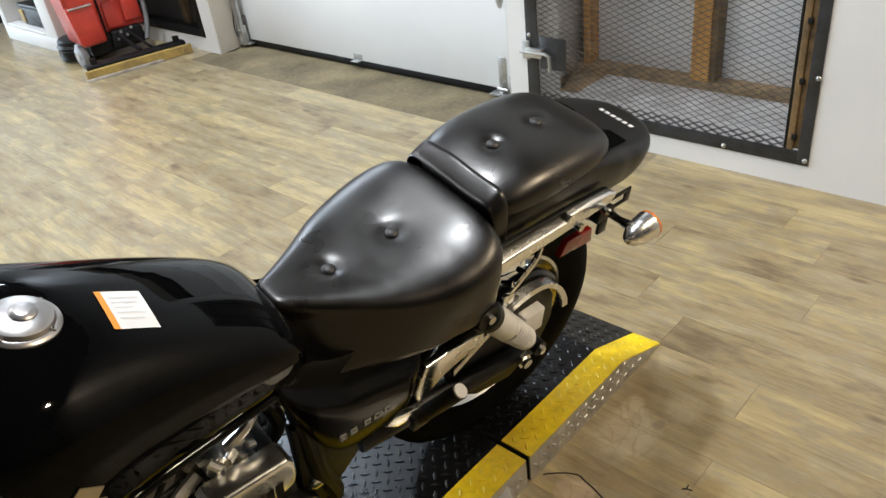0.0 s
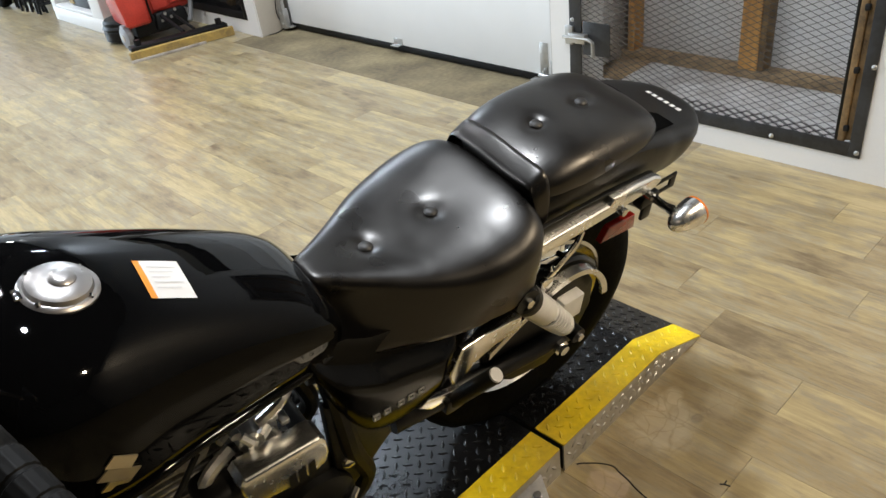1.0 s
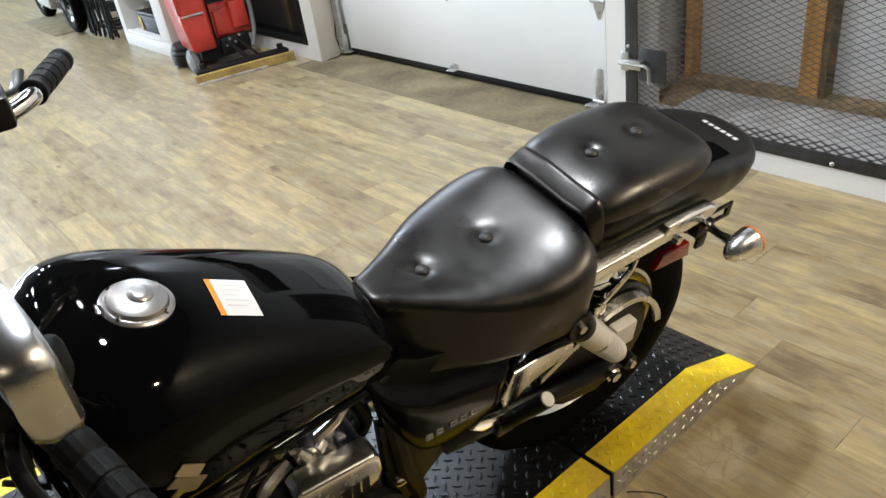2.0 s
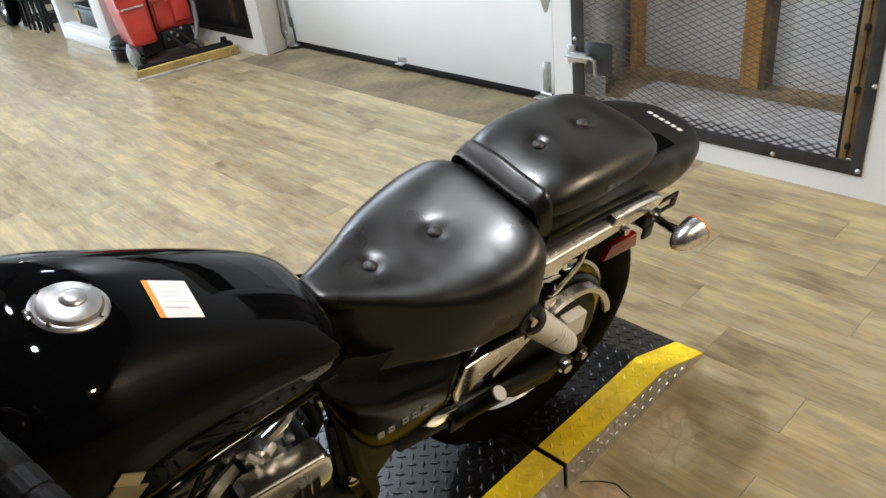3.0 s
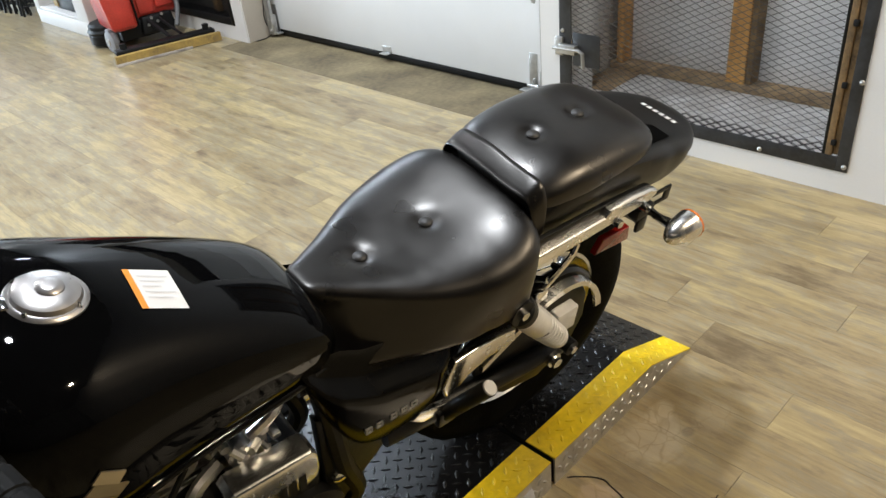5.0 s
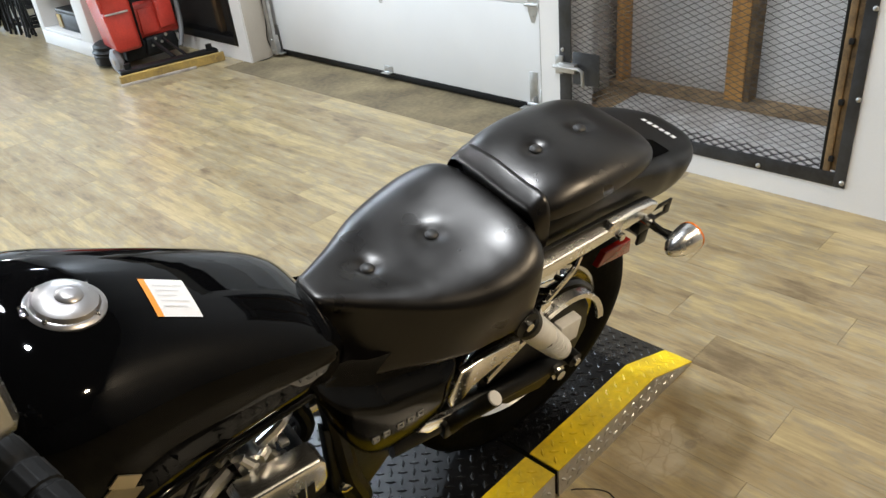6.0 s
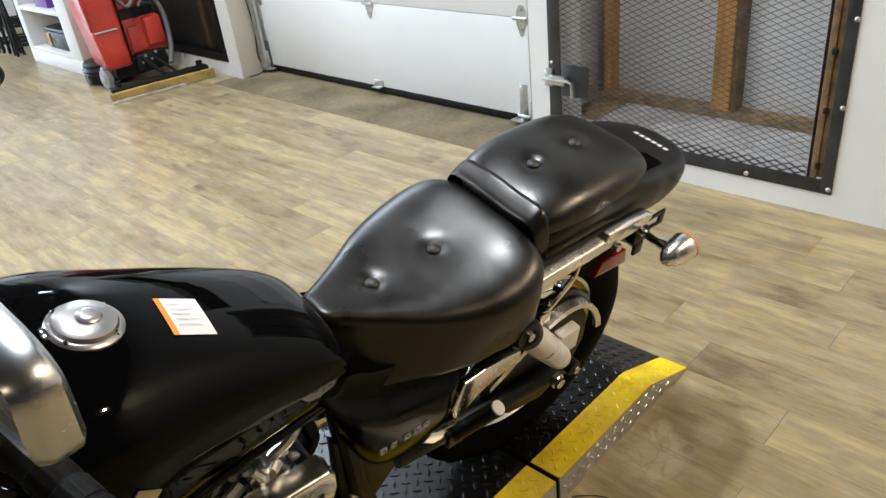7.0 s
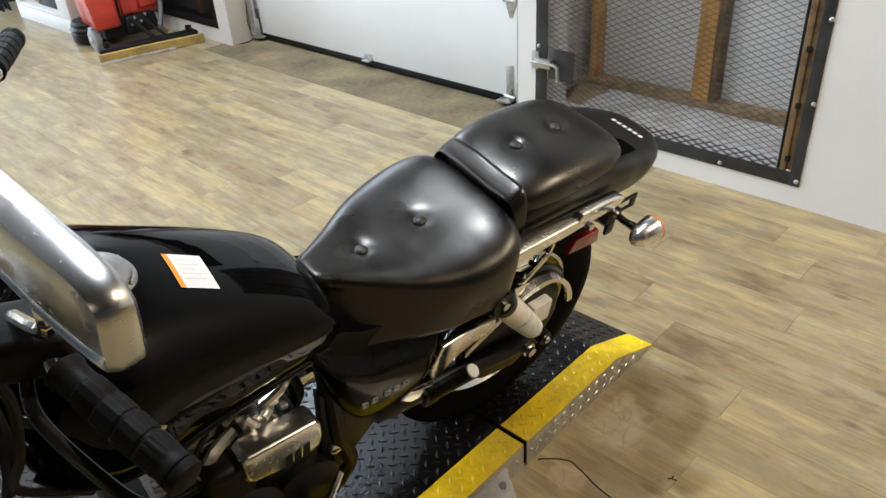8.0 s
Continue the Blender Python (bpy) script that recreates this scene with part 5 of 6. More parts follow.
tube(ex, [(-1.0, 0.03, 0.50), (-1.10, 0.06, 0.46), (-1.14, 0.11, 0.32), (-1.02, 0.145, 0.235), (-0.75, 0.155, 0.215), (-0.45, 0.16, 0.225), (0.05, 0.165, 0.26)], [0.02, 0.02, 0.021, 0.022, 0.03, 0.042, 0.044], 16, 8)
part("exhaust", ex, CHROME, bike, "chrome exhaust pipe")
ovl = B()
lathe(ovl, (-0.700, -0.113, 0.338), (-0.700, -0.124, 0.338), ((0, 0.016), (0.7, 0.015), (1, 0.008)), 18)
part("frame_cap", ovl, CHROME, bike, "small chrome frame cap")

# fork, handlebar, mirror, front lamps
for s in (-1, 1):
    fk = B()
    rod(fk, (-1.255, s * 0.095, 0.86), (-1.595, s * 0.095, 0.318), 0.019, 14)
    rod(fk, (-1.44, s * 0.095, 0.565), (-1.605, s * 0.095, 0.302), 0.026, 14)
    part("fork_leg", fk, CHROME, bike, "chrome front fork leg")
yoke = B()
box(yoke, (-1.30, -0.125, 0.845), (-1.21, 0.125, 0.875), 0.01)
box(yoke, (-1.37, -0.12, 0.69), (-1.30, 0.12, 0.72), 0.01)
rod(yoke, (-1.235, 0, 0.88), (-1.30, 0, 0.68), 0.03, 14)
box(yoke, (-1.245, -0.06, 0.87), (-1.205, 0.06, 0.925), 0.008)
part("yoke", yoke, DARK, bike, "black fork yoke")
sp = B()
lathe(sp, (-1.25, 0.0, 0.90), (-1.215, 0.0, 1.005), ((0, 0.02), (0.15, 0.05), (0.7, 0.058), (0.92, 0.060), (1, 0.054)), 28)
speedo = part("speedometer", sp, CHROME, bike, "round chrome speedometer")
dl = B()
lathe(dl, (-1.2150, 0.0, 1.0052), (-1.2145, 0.0, 1.0068), ((0, 0.053), (1, 0.052)), 28)
part("dial", dl, RUBBER, speedo, "black dial")
ig = B()
lathe(ig, (-1.19, 0.0, 0.885), (-1.175, 0.0, 0.925), ((0, 0.022), (0.7, 0.022), (1, 0.015)), 18)
part("ignition_lock", ig, CHROME, bike)
for k in range(4):
    cc = tube(B(), [(-1.22, -0.03 + 0.02 * k, 0.93), (-1.16, -0.10 - 0.02 * k, 0.90), (-1.17, -0.16 - 0.01 * k, 0.80), (-1.19, -0.11, 0.66)], 0.006, 6, 6)
    part("control_cable", cc, CABLE, bike, "black control cable")
ff = B()
loops = []
for i in range(25):
    a = radians(25 + 125 * i / 24)
    cx, cz = -1.595 + 0.352 * math.cos(a), 0.318 + 0.352 * math.sin(a)
    loops.append([(cx, -0.072, cz - 0.03), (cx, -0.06, cz), (cx, 0, cz + 0.012), (cx, 0.06, cz), (cx, 0.072, cz - 0.03), (cx, 0.0, cz + 0.006)])
rings(ff, loops)
bmesh.ops.recalc_face_normals(ff, faces=ff.faces)
part("front_fender", ff, PAINT, bike, "glossy black front fender", smooth=50)
hl = B()
lathe(hl, (-1.33, 0, 0.80), (-1.50, 0, 0.795), ((0, 0.02), (0.1, 0.05), (0.35, 0.08), (0.8, 0.092), (0.95, 0.092), (1, 0.085)), 32)
headlamp = part("headlamp", hl, CHROME, bike, "round chrome headlamp")
gl = B()
lathe(gl, (-1.50, 0, 0.795), (-1.512, 0, 0.7945), ((0, 0.084), (0.6, 0.06), (1, 0.02)), 32)
part("lens", gl, GLASS_LENS, headlamp, "clear lens")
LG, RG = Vector((-1.064, -0.440, 1.045)), Vector((-0.947, 0.345, 1.018))
LI, RI = Vector((-1.101, -0.315, 1.068)), Vector((-1.0, 0.24, 1.035))
hb = B()
tube(hb, [LG, (LG + LI) / 2, LI, LI + (LI - LG) * 0.25, (-1.20, -0.17, 1.02), (-1.235, -0.09, 0.94), (-1.225, -0.05, 0.905), (-1.222, 0.05, 0.905), (-1.22, 0.09, 0.94), (-1.13, 0.15, 1.02), RI + (RI - RG) * 0.25, RI, (RI + RG) / 2, RG], 0.0115, 12, 6)
hbar = part("handlebar", hb, CHROME, bike, "chrome handlebar")
for a, b in ((LG, LI), (RG, RI)):
    g = B()
    s1, u1 = frame_of(b - a)
    loops = []
    for share, rad, ridge in ((0, 0.013, 0), (0.012, 0.0158, 0), (0.05, 0.0160, 0), (0.065, 0.0150, 0), (0.10, 0.0155, 0), (0.11, 0.0155, 0.0004), (0.24, 0.0158, 0.0004), (0.25, 0.0148, 0), (0.27, 0.0148, 0), (0.28, 0.0160, 0.0004), (0.42, 0.0163, 0.0004), (0.43, 0.0152, 0), (0.45, 0.0152, 0), (0.46, 0.0163, 0.0004), (0.60, 0.0163, 0.0004), (0.61, 0.0152, 0), (0.63, 0.0152, 0), (0.64, 0.0160, 0.0004), (0.78, 0.0158, 0.0004), (0.79, 0.0148, 0), (0.86, 0.0150, 0), (0.93, 0.0155, 0), (0.95, 0.0172, 0), (0.985, 0.0172, 0), (1, 0.015, 0)):
        loops.append([a + (b - a) * share + (rad + (ridge if k % 3 else -ridge)) * (math.cos(2 * math.pi * k / 48) * s1 + math.sin(2 * math.pi * k / 48) * u1) for k in range(48)])
    rings(g, loops)
    grip = part("hand_grip", g, GRIP, hbar, "black rubber grip")
    e = B()
    ax = (a - b).normalized()
    lathe(e, a, a + ax * 0.012, ((0, 0.0165), (0.7, 0.016), (1, 0.009)), 16)
    part("bar_end", e, GRIP, grip)
sw = B()
box(sw, (-0.035, -0.03, -0.022), (0.035, 0.03, 0.024), 0.010, seg=3)
bmesh.ops.transform(sw, matrix=Matrix.Translation(LI + (LI - LG).normalized() * 0.04) @ Matrix.Rotation(radians(-20), 4, "Z"), verts=sw.verts)
part("switch_box", sw, GRIP, hbar, "black switch box")
lv = B()
tube(lv, [LI + Vector((-0.02, 0.03, -0.01)), LI + Vector((-0.03, -0.02, -0.02)), LG + Vector((-0.04, 0.03, -0.03)), LG + Vector((-0.025, 0.0, -0.03))], [0.006, 0.006, 0.006, 0.007], 10, 6, flat=0.6)
part("clutch_lever", lv, PLASTIC, hbar, "black clutch lever")
lv = B()
tube(lv, [RI + Vector((-0.03, -0.03, 0.0)), RI + Vector((-0.06, 0.02, -0.005)), RG + Vector((-0.07, -0.03, -0.01)), RG + Vector((-0.055, 0.02, -0.01))], [0.008, 0.009, 0.008, 0.010], 10, 6, flat=0.6)
part("brake_lever", lv, PLASTIC, hbar, "dark brake lever")
lc = B()
tube(lc, [LI + Vector((-0.02, 0.05, 0.0)), (-1.15, -0.235, 1.04), (-1.142, -0.23, 0.96), (-1.155, -0.215, 0.86), (-1.17, -0.18, 0.76), (-1.10, -0.12, 0.60)], 0.0055, 8, 8)
part("clutch_cable", lc, CABLE, hbar, "black clutch cable")
mc = B()
box(mc, (-1.10, 0.17, 1.03), (-1.03, 0.23, 1.075), 0.008)
part("brake_reservoir", mc, PLASTIC, hbar, "black brake fluid reservoir")
mi = B()
o, i_ = Vector((-1.083, -0.466, 1.272)), Vector((-1.120, -0.275, 1.272))
along = (i_ - o).normalized()
wide = (i_ - o).length
nrm = Vector((0, 0, 1)).cross(along).normalized()
if nrm.x > 0:
    nrm = -nrm
loops = []
MH = 0.039
for grow, dep in ((0.02, 0.0), (0.25, 0.0), (0.5, 0.0), (0.70, 0.0), (0.86, -0.001), (0.90, 0.002), (0.955, 0.004), (1.0, -0.002), (1.0, -0.012), (0.95, -0.016)):
    lp = []
    for k in range(48):
        a = 2 * math.pi * k / 48
        cu, cv = power(math.cos(a), 0.40), power(math.sin(a), 0.44)
        u = wide / 2 * grow * cu + wide / 2
        v = MH * grow * cv
        bulge = 0.006 * (1 - (grow * cv) ** 2) + 0.005 * (1 - (grow * cu) ** 2) if dep >= -0.002 else 0.0
        lp.append(o + along * u + Vector((0, 0, v - MH)) + nrm * (dep + bulge) + along * (-0.05 * v))
    loops.append(lp)
rings(mi, loops)
bmesh.ops.recalc_face_normals(mi, faces=mi.faces)
mirror = part("mirror", mi, MIRROR, bike, "rectangular chrome handlebar mirror", smooth=50)
ms = B()
tube(ms, [o + along * wide * 0.55 + Vector((0, 0, -0.075)), o + along * wide * 0.6 + Vector((0, 0, -0.12)), LI + (LI - LG).normalized() * 0.05 + Vector((0, 0, 0.02))], 0.0065, 10, 6)
part("mirror_stem", ms, CHROME, mirror, "chrome stem")
for s in (-1, 1):
    sg = B()
    lathe(sg, (-1.185, s * 0.205, 0.77), (-1.25, s * 0.205, 0.77), ((0, 0.006), (0.15, 0.02), (0.5, 0.028), (1, 0.032)), 24)
    signal = part("turn_signal", sg, SATIN, bike, "chrome bullet turn signal with amber lens")
    ln = B()
    lathe(ln, (-1.25, s * 0.205, 0.77), (-1.265, s * 0.205, 0.77), ((0, 0.032), (0.6, 0.025), (1, 0.008)), 24)
    part("lens", ln, AMBER, signal, "amber lens")
    stem = B()
    rod(stem, (-1.30, s * 0.09, 0.77), (-1.225, s * 0.19, 0.77), 0.007, 8)
    part("stem", stem, CHROME, signal)

# ---- floor scrubber ----
def skew_box(bm, lows, highs, z0, z1, bevel=0.02):
    vs = [bm.verts.new((x, y, z0)) for x, y in lows] + [bm.verts.new((x, y, z1)) for x, y in highs]
    fs = [(3, 2, 1, 0), (4, 5, 6, 7), (0, 1, 5, 4), (1, 2, 6, 5), (2, 3, 7, 6), (3, 0, 4, 7)]
    for f in fs:
        bm.faces.new([vs[i] for i in f])
    if bevel:
        bmesh.ops.bevel(bm, geom=list({e for v in vs for e in v.link_edges}), offset=bevel, segments=3, affect="EDGES", profile=0.5)
    return bm


scr = root("floor_scrubber", Matrix(), "red walk-behind floor scrubber with black base and yellow squeegee", "floor scrubber")
part("solution_tank", skew_box(B(), [(2.17, 5.33), (2.345, 5.33), (2.44, 5.66), (2.21, 5.66)], [(2.07, 5.28), (2.315, 5.28), (2.42, 5.68), (2.13, 5.68)], 0.14, 0.98, 0.025), RED, scr, "red moulded tank")
part("recovery_tank", skew_box(B(), [(2.38, 5.42), (2.69, 5.42), (2.69, 5.66), (2.42, 5.66)], [(2.37, 5.40), (2.67, 5.42), (2.67, 5.68), (2.40, 5.68)], 0.17, 0.42, 0.025), RED, scr, "dark red lower tank")
part("upper_body", skew_box(B(), [(2.40, 5.50), (2.60, 5.50), (2.60, 5.68), (2.42, 5.68)], [(2.38, 5.46), (2.58, 5.46), (2.58, 5.7), (2.40, 5.7)], 0.46, 0.98, 0.03), RED, scr)
part("rear_frame", box(B(), (2.38, 5.46, 0.14), (2.66, 5.66, 0.48), 0.01), RUBBER, scr, "black steel frame")
part("base", skew_box(B(), [(2.24, 5.40), (2.64, 5.40), (2.64, 5.7), (2.28, 5.7)], [(2.24, 5.40), (2.64, 5.40), (2.64, 5.7), (2.28, 5.7)], 0.05, 0.17, 0.015), RUBBER, scr, "black base")
part("brush_deck", lathe(B(), (2.295, 5.70, 0.01), (2.295, 5.70, 0.165), ((0, 0.13), (0.05, 0.156), (0.45, 0.158), (0.5, 0.150), (0.85, 0.148), (0.95, 0.135), (1, 0.10)), 32), RUBBER, scr, "round black brush deck")
caster = part("caster", lathe(B(), (2.150, 5.43, 0.075), (2.195, 5.43, 0.075), ((0, 0.030), (0.05, 0.058), (0.15, 0.072), (0.85, 0.072), (1, 0.055)), 28), GREY_PL, scr, "grey caster wheel")
part("hub", lathe(B(), (2.143, 5.43, 0.075), (2.152, 5.43, 0.075), ((0, 0.012), (0.4, 0.024), (1, 0.026)), 20), PALE_RUBBER, caster, "pale wheel hub")
part("brush_rim", lathe(B(), (2.295, 5.70, 0.085), (2.295, 5.70, 0.12), ((0, 0.150), (0.5, 0.163), (1, 0.150)), 32), RUBBER, scr, "black bumper ring round the brush deck")
for x0_, x1_, z0_, z1_ in ((2.40, 2.52, 0.20, 0.38), (2.535, 2.66, 0.22, 0.41)):
    part("tank_panel", box(B(), (x0_, 5.395, z0_), (x1_, 5.425, z1_), 0.010, seg=3), RED, scr, "raised dark red tank panel")
# thin ridge added to shape the highlight on the tank's left edge
part("edge_highlight_ridge", skew_box(B(), [(2.115, 5.300), (2.130, 5.296), (2.140, 5.31), (2.125, 5.31)], [(2.075, 5.272), (2.090, 5.268), (2.10, 5.285), (2.085, 5.285)], 0.42, 0.96, 0.003), RED, scr)
for bz in (0.40, 0.68):
    part("seam_strip", box(B(), (2.14, 5.294, bz), (2.30, 5.308, bz + 0.012), 0.003), PALE_RUBBER, scr, "worn pale seam strip")
part("wheel_fork", box(B(), (2.155, 5.40, 0.06), (2.215, 5.46, 0.16), 0.008), GREY_PL, scr)
SQ = Matrix.Translation((2.02, 5.06, 0)) @ Matrix.Rotation(radians(-11.1), 4, "Z")
sq = B()
rings(sq, [[SQ @ Vector((0.71 * i / 20, y + 0.01 * math.sin(math.pi * i / 20), z)) for y, z in ((0, 0.005), (0, 0.06), (0.02, 0.065), (0.05, 0.05), (0.05, 0.01))] for i in range(21)])
bmesh.ops.recalc_face_normals(sq, faces=sq.faces)
sqb = part("squeegee", sq, SQUEEGEE, scr, "worn yellow squeegee bar")
part("squeegee_carrier", box(B(), (0.02, 0.035, 0.055), (0.69, 0.125, 0.085), 0.01, SQ), RUBBER, sqb, "black carrier")
part("squeegee_blade", box(B(), (-0.005, -0.014, 0.0), (0.50, -0.002, 0.018), 0.002, SQ), PALE_RUBBER, sqb, "pale worn rubber blade")
for kx in (0.64, 0.08):
    part("knob", rod(B(), SQ @ Vector((kx, 0.08, 0.08)), SQ @ Vector((kx, 0.08, 0.12)), 0.022, 10), RUBBER, sqb)
for lx, r in ((2.44, 0.014), (2.52, 0.010)):
    part("linkage", tube(B(), [(lx, 5.10, 0.08), (lx, 5.32, 0.14), (lx, 5.45, 0.18)], r, 8), BLACK_STEEL, scr)
for pts, r in (([(2.60, 5.30, 0.09), (2.67, 5.36, 0.22), (2.70, 5.42, 0.42), (2.64, 5.44, 0.58), (2.55, 5.44, 0.70), (2.50, 5.45, 0.85)], 0.017), ([(2.36, 5.36, 0.75), (2.37, 5.35, 0.60), (2.42, 5.35, 0.52), (2.48, 5.37, 0.55), (2.50, 5.40, 0.66), (2.46, 5.42, 0.8)], 0.015), ([(2.54, 5.39, 0.80), (2.57, 5.36, 0.60), (2.52, 5.38, 0.5)], 0.012)):
    part("hose", tube(B(), pts, r, 12, 8), HOSE, scr, "grey hose")
for x, z in ((2.46, 0.17), (2.50, 0.14), (2.47, 0.11), (2.54, 0.18), (2.43, 0.13)):
    part("fitting", rod(B(), (x, 5.36, z), (x + 0.01, 5.385, z), 0.010, 8), GALV, scr)
part("edge_trim", skew_box(B(), [(2.345, 5.325), (2.357, 5.329), (2.367, 5.40), (2.355, 5.40)], [(2.315, 5.275), (2.327, 5.279), (2.342, 5.36), (2.33, 5.36)], 0.15, 0.97, 0.004), RUBBER, scr, "black rubber edge trim")
part("motor_housing", skew_box(B(), [(2.38, 5.36), (2.64, 5.36), (2.64, 5.45), (2.38, 5.45)], [(2.40, 5.38), (2.62, 5.38), (2.62, 5.45), (2.40, 5.45)], 0.07, 0.185, 0.015), RUBBER, scr, "black motor housing")
part("side_facet", skew_box(B(), [(2.16, 5.318), (2.325, 5.318), (2.325, 5.335), (2.16, 5.335)], [(2.125, 5.305), (2.31, 5.305), (2.31, 5.335), (2.125, 5.335)], 0.16, 0.40, 0.008), RED, scr, "raised red lower facet")

# ---- white shelf unit ----
sh = root("shelf_unit", Matrix(), "white painted open shelf unit against the wall", "shelf")
SX, SY0, SY1 = 2.25, 5.96, 7.02
for nm, a, b in (("plinth", (SX, SY0, 0.0), (WX - 0.003, SY1, 0.11)), ("side_panel", (SX, SY0, 0.11), (WX - 0.003, SY0 + 0.2, 2.0)), ("side_panel", (SX, SY1 - 0.1, 0.11), (WX - 0.003, SY1, 2.0)), ("back_panel", (WX - 0.03, SY0 + 0.2, 0.11), (WX - 0.004, SY1 - 0.1, 2.0)),
                 ("shelf_board", (SX, SY0 + 0.2, 0.115), (WX - 0.03, SY1 - 0.1, 0.135)), ("shelf_board", (SX, SY0 + 0.2, 0.428), (WX - 0.03, SY1 - 0.1, 0.460)), ("shelf_board", (SX, SY0 + 0.2, 1.0), (WX - 0.03, SY1 - 0.1, 1.04)), ("top_board", (SX, SY0, 2.0), (WX - 0.003, SY1, 2.04))):
    part(nm, box(B(), a, b, 0.003), WALL, sh)
bx = root("battery_case", pose(2.30, 6.28, 0.136), "black plastic battery case on the shelf", "case")
part("body", box(B(), (0, 0, 0), (0.22, 0.40, 0.135), 0.012), RUBBER, bx)
part("lid", box(B(), (-0.006, -0.006, 0.137), (0.226, 0.406, 0.166), 0.01), RUBBER, bx)
part("handle", tube(B(), [(0.11, 0.1, 0.165), (0.11, 0.12, 0.19), (0.11, 0.28, 0.19), (0.11, 0.30, 0.165)], 0.01, 8), RUBBER, bx)
part("label", box(B(), (-0.008, 0.33, 0.02), (-0.0005, 0.41, 0.12)), SQUEEGEE, bx, "yellow paper label")
bx = root("purple_box", pose(2.29, 6.42, 0.461), "small purple and cream cardboard box on the shelf", "box")
part("carton", box(B(), (0, 0, 0), (0.16, 0.24, 0.16), 0.003), PURPLE, bx)
part("lid", box(B(), (-0.002, -0.002, 0.161), (0.162, 0.242, 0.175), 0.002), CREAM, bx)

# ---- black folding stools and a parked motorcycle far off ----
def stool(m):
    ob = root("folding_stool", m, "black metal folding stool, folded and stood upright", "stool", "folded black stools by the wall")
    part("seat", lathe(B(), (-0.012, 0, 0.66), (0.012, 0, 0.66), ((0, 0.135), (0.2, 0.15), (0.8, 0.15), (1, 0.135)), 24), RUBBER, ob)
    for dx, low, high in ((-0.020, 0.165, 0.125), (0.020, 0.120, 0.150)):
        for side in (-1, 1):
            part("leg", tube(B(), [(dx, side * low, 0.0), (-0.4 * dx, side * (low + high) / 2, 0.40), (-dx, side * high, 0.78)], 0.0115, 8, 3), BLACK_STEEL, ob)
        part("rung", rod(B(), (dx * 0.5, -low * 0.96, 0.16 + 4 * dx), (dx * 0.5, low * 0.96, 0.16 + 4 * dx), 0.008, 8), BLACK_STEEL, ob)
    part("top_rung", rod(B(), (0, -0.14, 0.77), (0, 0.14, 0.77), 0.010, 8), BLACK_STEEL, ob)
    return ob


s0 = stool(pose(2.39, 7.30, 0.0, 0, 0, 62))
for sx_, sy_, turn in ((2.40, 7.40, 71), (2.39, 7.51, 58), (2.38, 7.61, 66), (2.37, 7.72, 75), (2.38, 7.84, 60), (2.40, 7.95, 68)):
    copy_thing(s0, pose(sx_, sy_, 0.0, 0, 0, turn))

far = root("parked_motorcycle", pose(2.23, 8.77, 0.0, 0, 0, 86), "orange and black motorcycle parked far off by the wall", "motorcycle")
fw = wheel("front_wheel", -0.62, 0.30, 0.30, 0.11, 0.2, "black tyre on a chrome rim", far)
fw2 = wheel("rear_wheel", 0.78, 0.30, 0.30, 0.13, 0.2, "black tyre on a chrome rim", far)
part("tank", body(B(), [(-0.35, 0.05, 0.80, 0.66, 0.72), (-0.25, 0.14, 0.88, 0.64, 0.72), (0.0, 0.14, 0.86, 0.64, 0.72), (0.2, 0.08, 0.78, 0.66, 0.70)], 2.4, 3, 20, 28), ORANGE, far, "orange tank")
part("seat", body(B(), [(0.18, 0.06, 0.76, 0.66, 0.7), (0.4, 0.14, 0.72, 0.62, 0.67), (0.85, 0.12, 0.78, 0.66, 0.70)], 3.4, 2.6, 20, 28), LEATHER, far)
fe = B()
box(fe, (-0.25, -0.13, 0.2), (0.35, 0.13, 0.45), 0.03)
box(fe, (-0.15, -0.08, 0.44), (0.1, 0.08, 0.66), 0.01)
part("engine", fe, CAST, far)
ff = B()
for s in (-1, 1):
    rod(ff, (-0.62, s * 0.09, 0.30), (-0.36, s * 0.09, 0.95), 0.022, 10)
tube(ff, [(-0.30, -0.38, 1.0), (-0.36, -0.2, 1.02), (-0.38, 0, 0.95), (-0.36, 0.2, 1.02), (-0.30, 0.38, 1.0)], 0.013, 8, 6)
part("fork", ff, CHROME, far)
ff = B()
tube(ff, [(-0.35, 0, 0.75), (-0.25, 0, 0.3), (-0.1, 0, 0.18), (0.4, 0, 0.2), (0.78, 0.09, 0.30)], 0.02, 8, 6)
tube(ff, [(0.3, 0, 0.6), (0.78, -0.09, 0.30)], 0.02, 8)
part("frame", ff, DARK, far)
part("fender", skew_box(B(), [(-0.78, -0.06), (-0.45, -0.06), (-0.45, 0.06), (-0.78, 0.06)], [(-0.72, -0.06), (-0.5, -0.06), (-0.5, 0.06), (-0.72, 0.06)], 0.61, 0.645, 0.01), ORANGE, far)
mt = tagged(part("floor_mat", box(B(), (1.97, 8.25, 0.0), (2.42, 9.6, 0.008), 0.002), MAT), "thin dull brown mat under the parked motorcycle", "mat")

# ---- floor damage ----


def crack(pts, r, label):
    bm = B()
    tube(bm, [(x, y, 0.0005) for x, y in pts], r, 5, 5, flat=0.35)
    return tagged(part("floor_crack", bm, SPLIT, smooth=0), label, "floor wear", kind="structure")


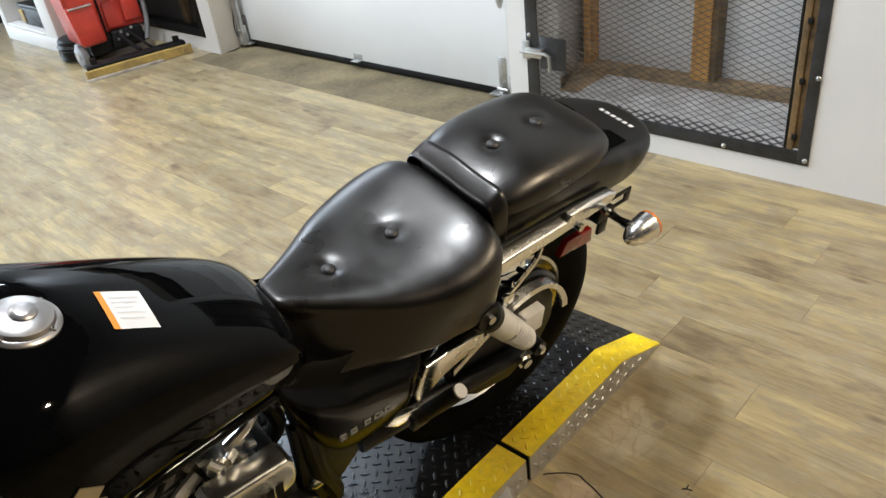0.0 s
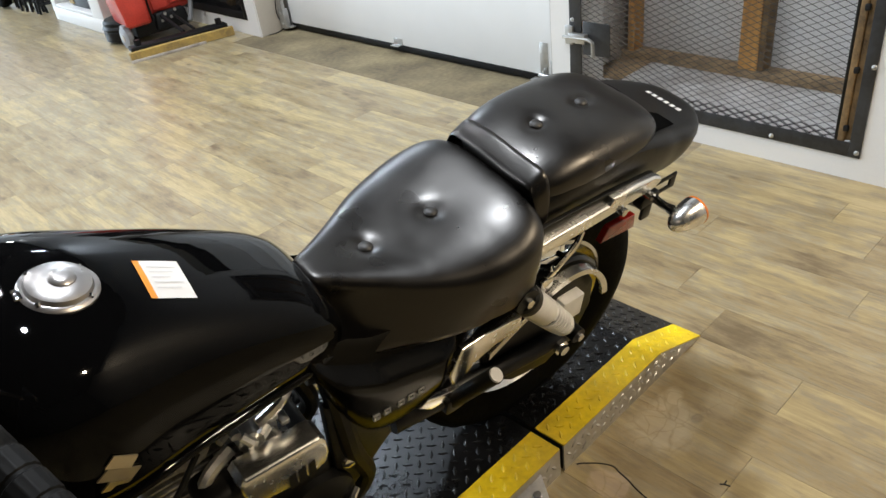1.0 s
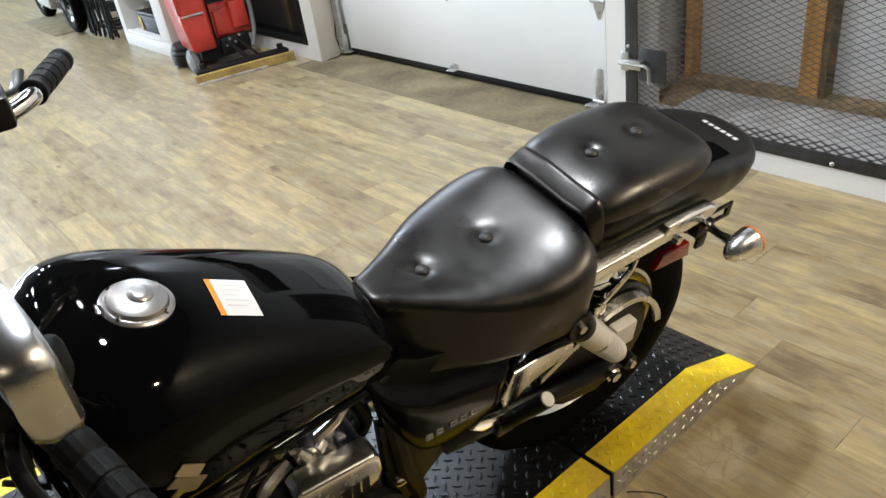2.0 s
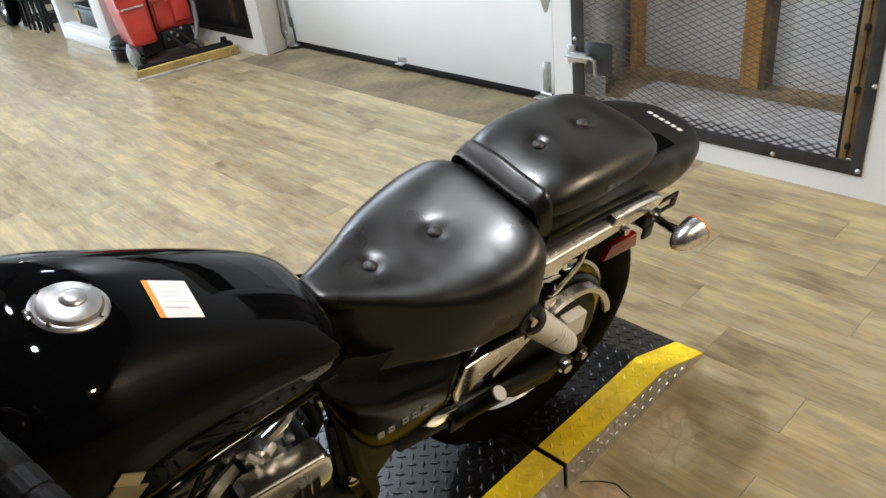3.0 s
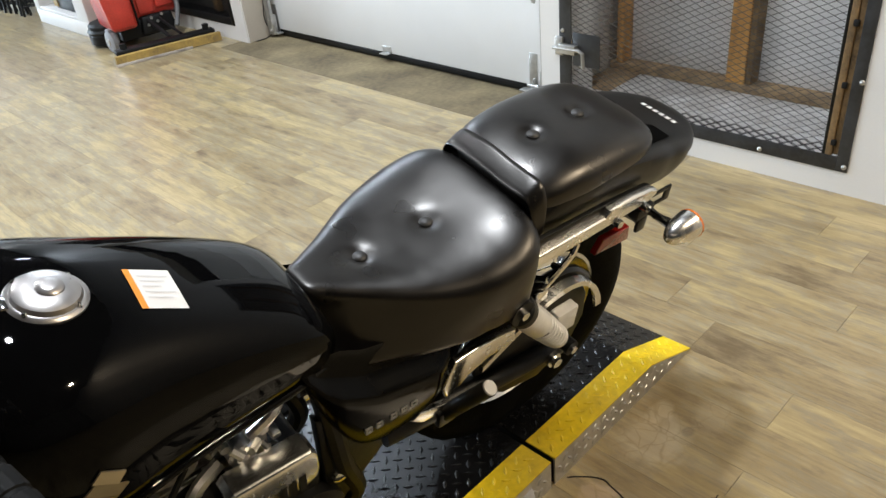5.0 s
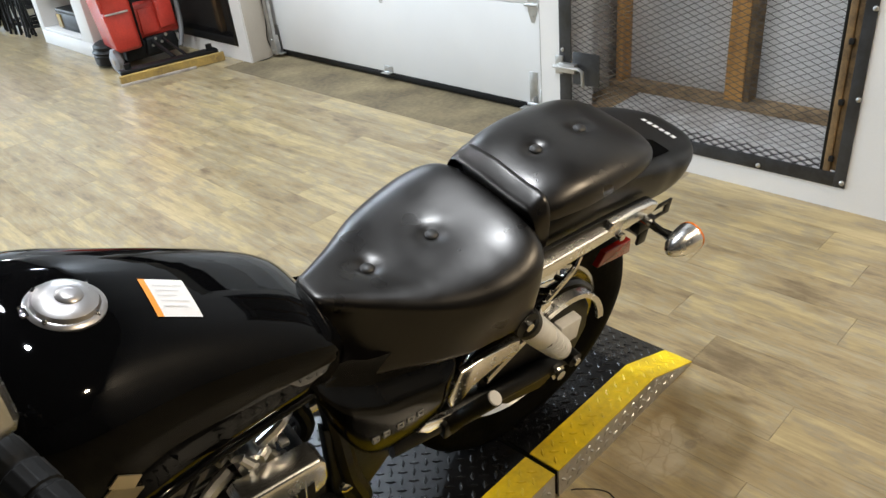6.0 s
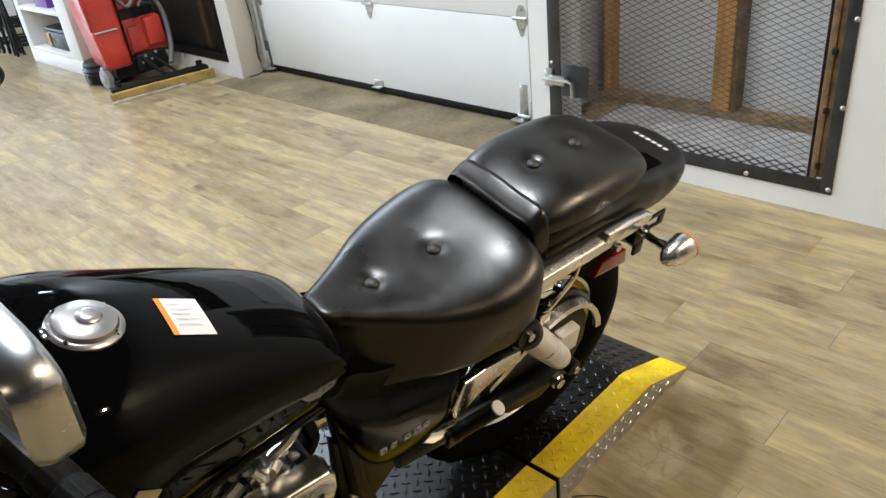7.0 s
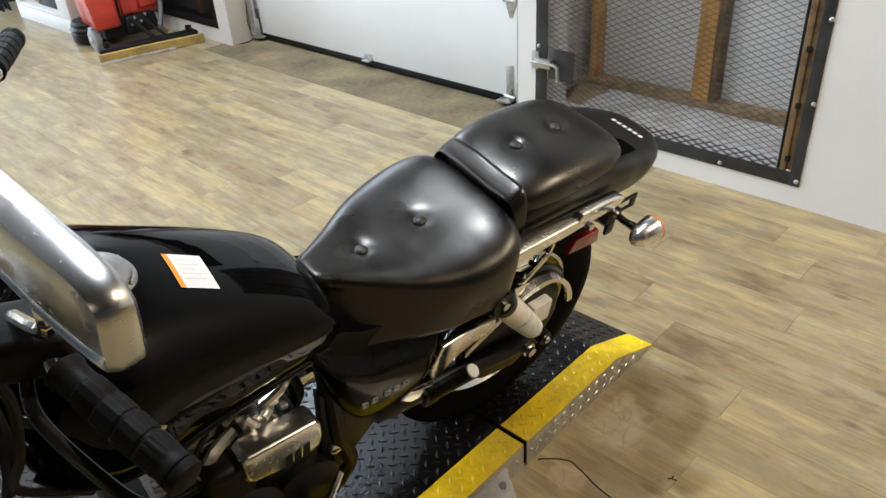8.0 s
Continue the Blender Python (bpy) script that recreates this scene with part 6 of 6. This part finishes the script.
crack([(1.150, 0.842), (1.160, 0.834), (1.186, 0.802), (1.197, 0.775), (1.192, 0.755), (1.186, 0.728), (1.176, 0.700), (1.168, 0.66), (1.163, 0.62)], 0.0022, "jagged dark split in the worn vinyl beside the ramp")
crack([(1.300, 0.572), (1.306, 0.565), (1.309, 0.552)], 0.0022, "short dark split in the worn vinyl")
crack([(1.306, 0.565), (1.318, 0.566)], 0.0018, "short dark split in the worn vinyl")

# ---- floor planks, last ----
PW, PL = 0.150, 0.92
rnd = random.Random(7)


def plank_mesh(length):
    bm = B()
    box(bm, (-PW / 2 + 0.0003, -length / 2 + 0.0005, -0.008), (PW / 2 - 0.0003, length / 2 - 0.0005, 0.0))
    me = bpy.data.meshes.new("plank")
    bm.to_mesh(me)
    bm.free()
    me.materials.append(PLANK)
    return me


shared = plank_mesh(PL)
rest_v, rest_f = [], []
near = 0
col = 0
x = 2.615 - PW / 2
cols = [(2.615 - PW * (k + 0.5)) for k in range(56)]
for ci, x in enumerate(cols):
    y = -5.0 + rnd.random() * PL
    while y < 13.0:
        cy = y + PL / 2
        if near < 298 and 0.35 < x < 2.62 and -0.35 < cy < 5.2:
            ob = new("plank", shared)
            ob.location = (x, cy, 0)
            ob.parent = floor_ob
            near += 1
        else:
            k = len(rest_v)
            a, b, c, d = x - PW / 2 + 0.0005, y + 0.0005, x + PW / 2 - 0.0005, y + PL - 0.0005
            rest_v += [(a, b, 0), (c, b, 0), (c, d, 0), (a, d, 0)]
            rest_f.append((k, k + 1, k + 2, k + 3))
        y += PL
# the last course along the wall, beside the concrete strip
for y0, y1 in ((-5.0, 2.298), (4.785, 13.0)):
    y = y0
    while y < y1:
        e = min(y + PL, y1)
        k = len(rest_v)
        a, b, c, d = 2.6162, y + 0.0005, WX, e - 0.0005
        rest_v += [(a, b, 0), (c, b, 0), (c, d, 0), (a, d, 0)]
        rest_f.append((k, k + 1, k + 2, k + 3))
        y = e
me = bpy.data.meshes.new("far_planks")
me.from_pydata(rest_v, [], rest_f)
me.materials.append(PLANK_FAR)
fp_ob = new("far_planks", me)
fp_ob.parent = floor_ob
fp_ob["kind"] = "stuff"
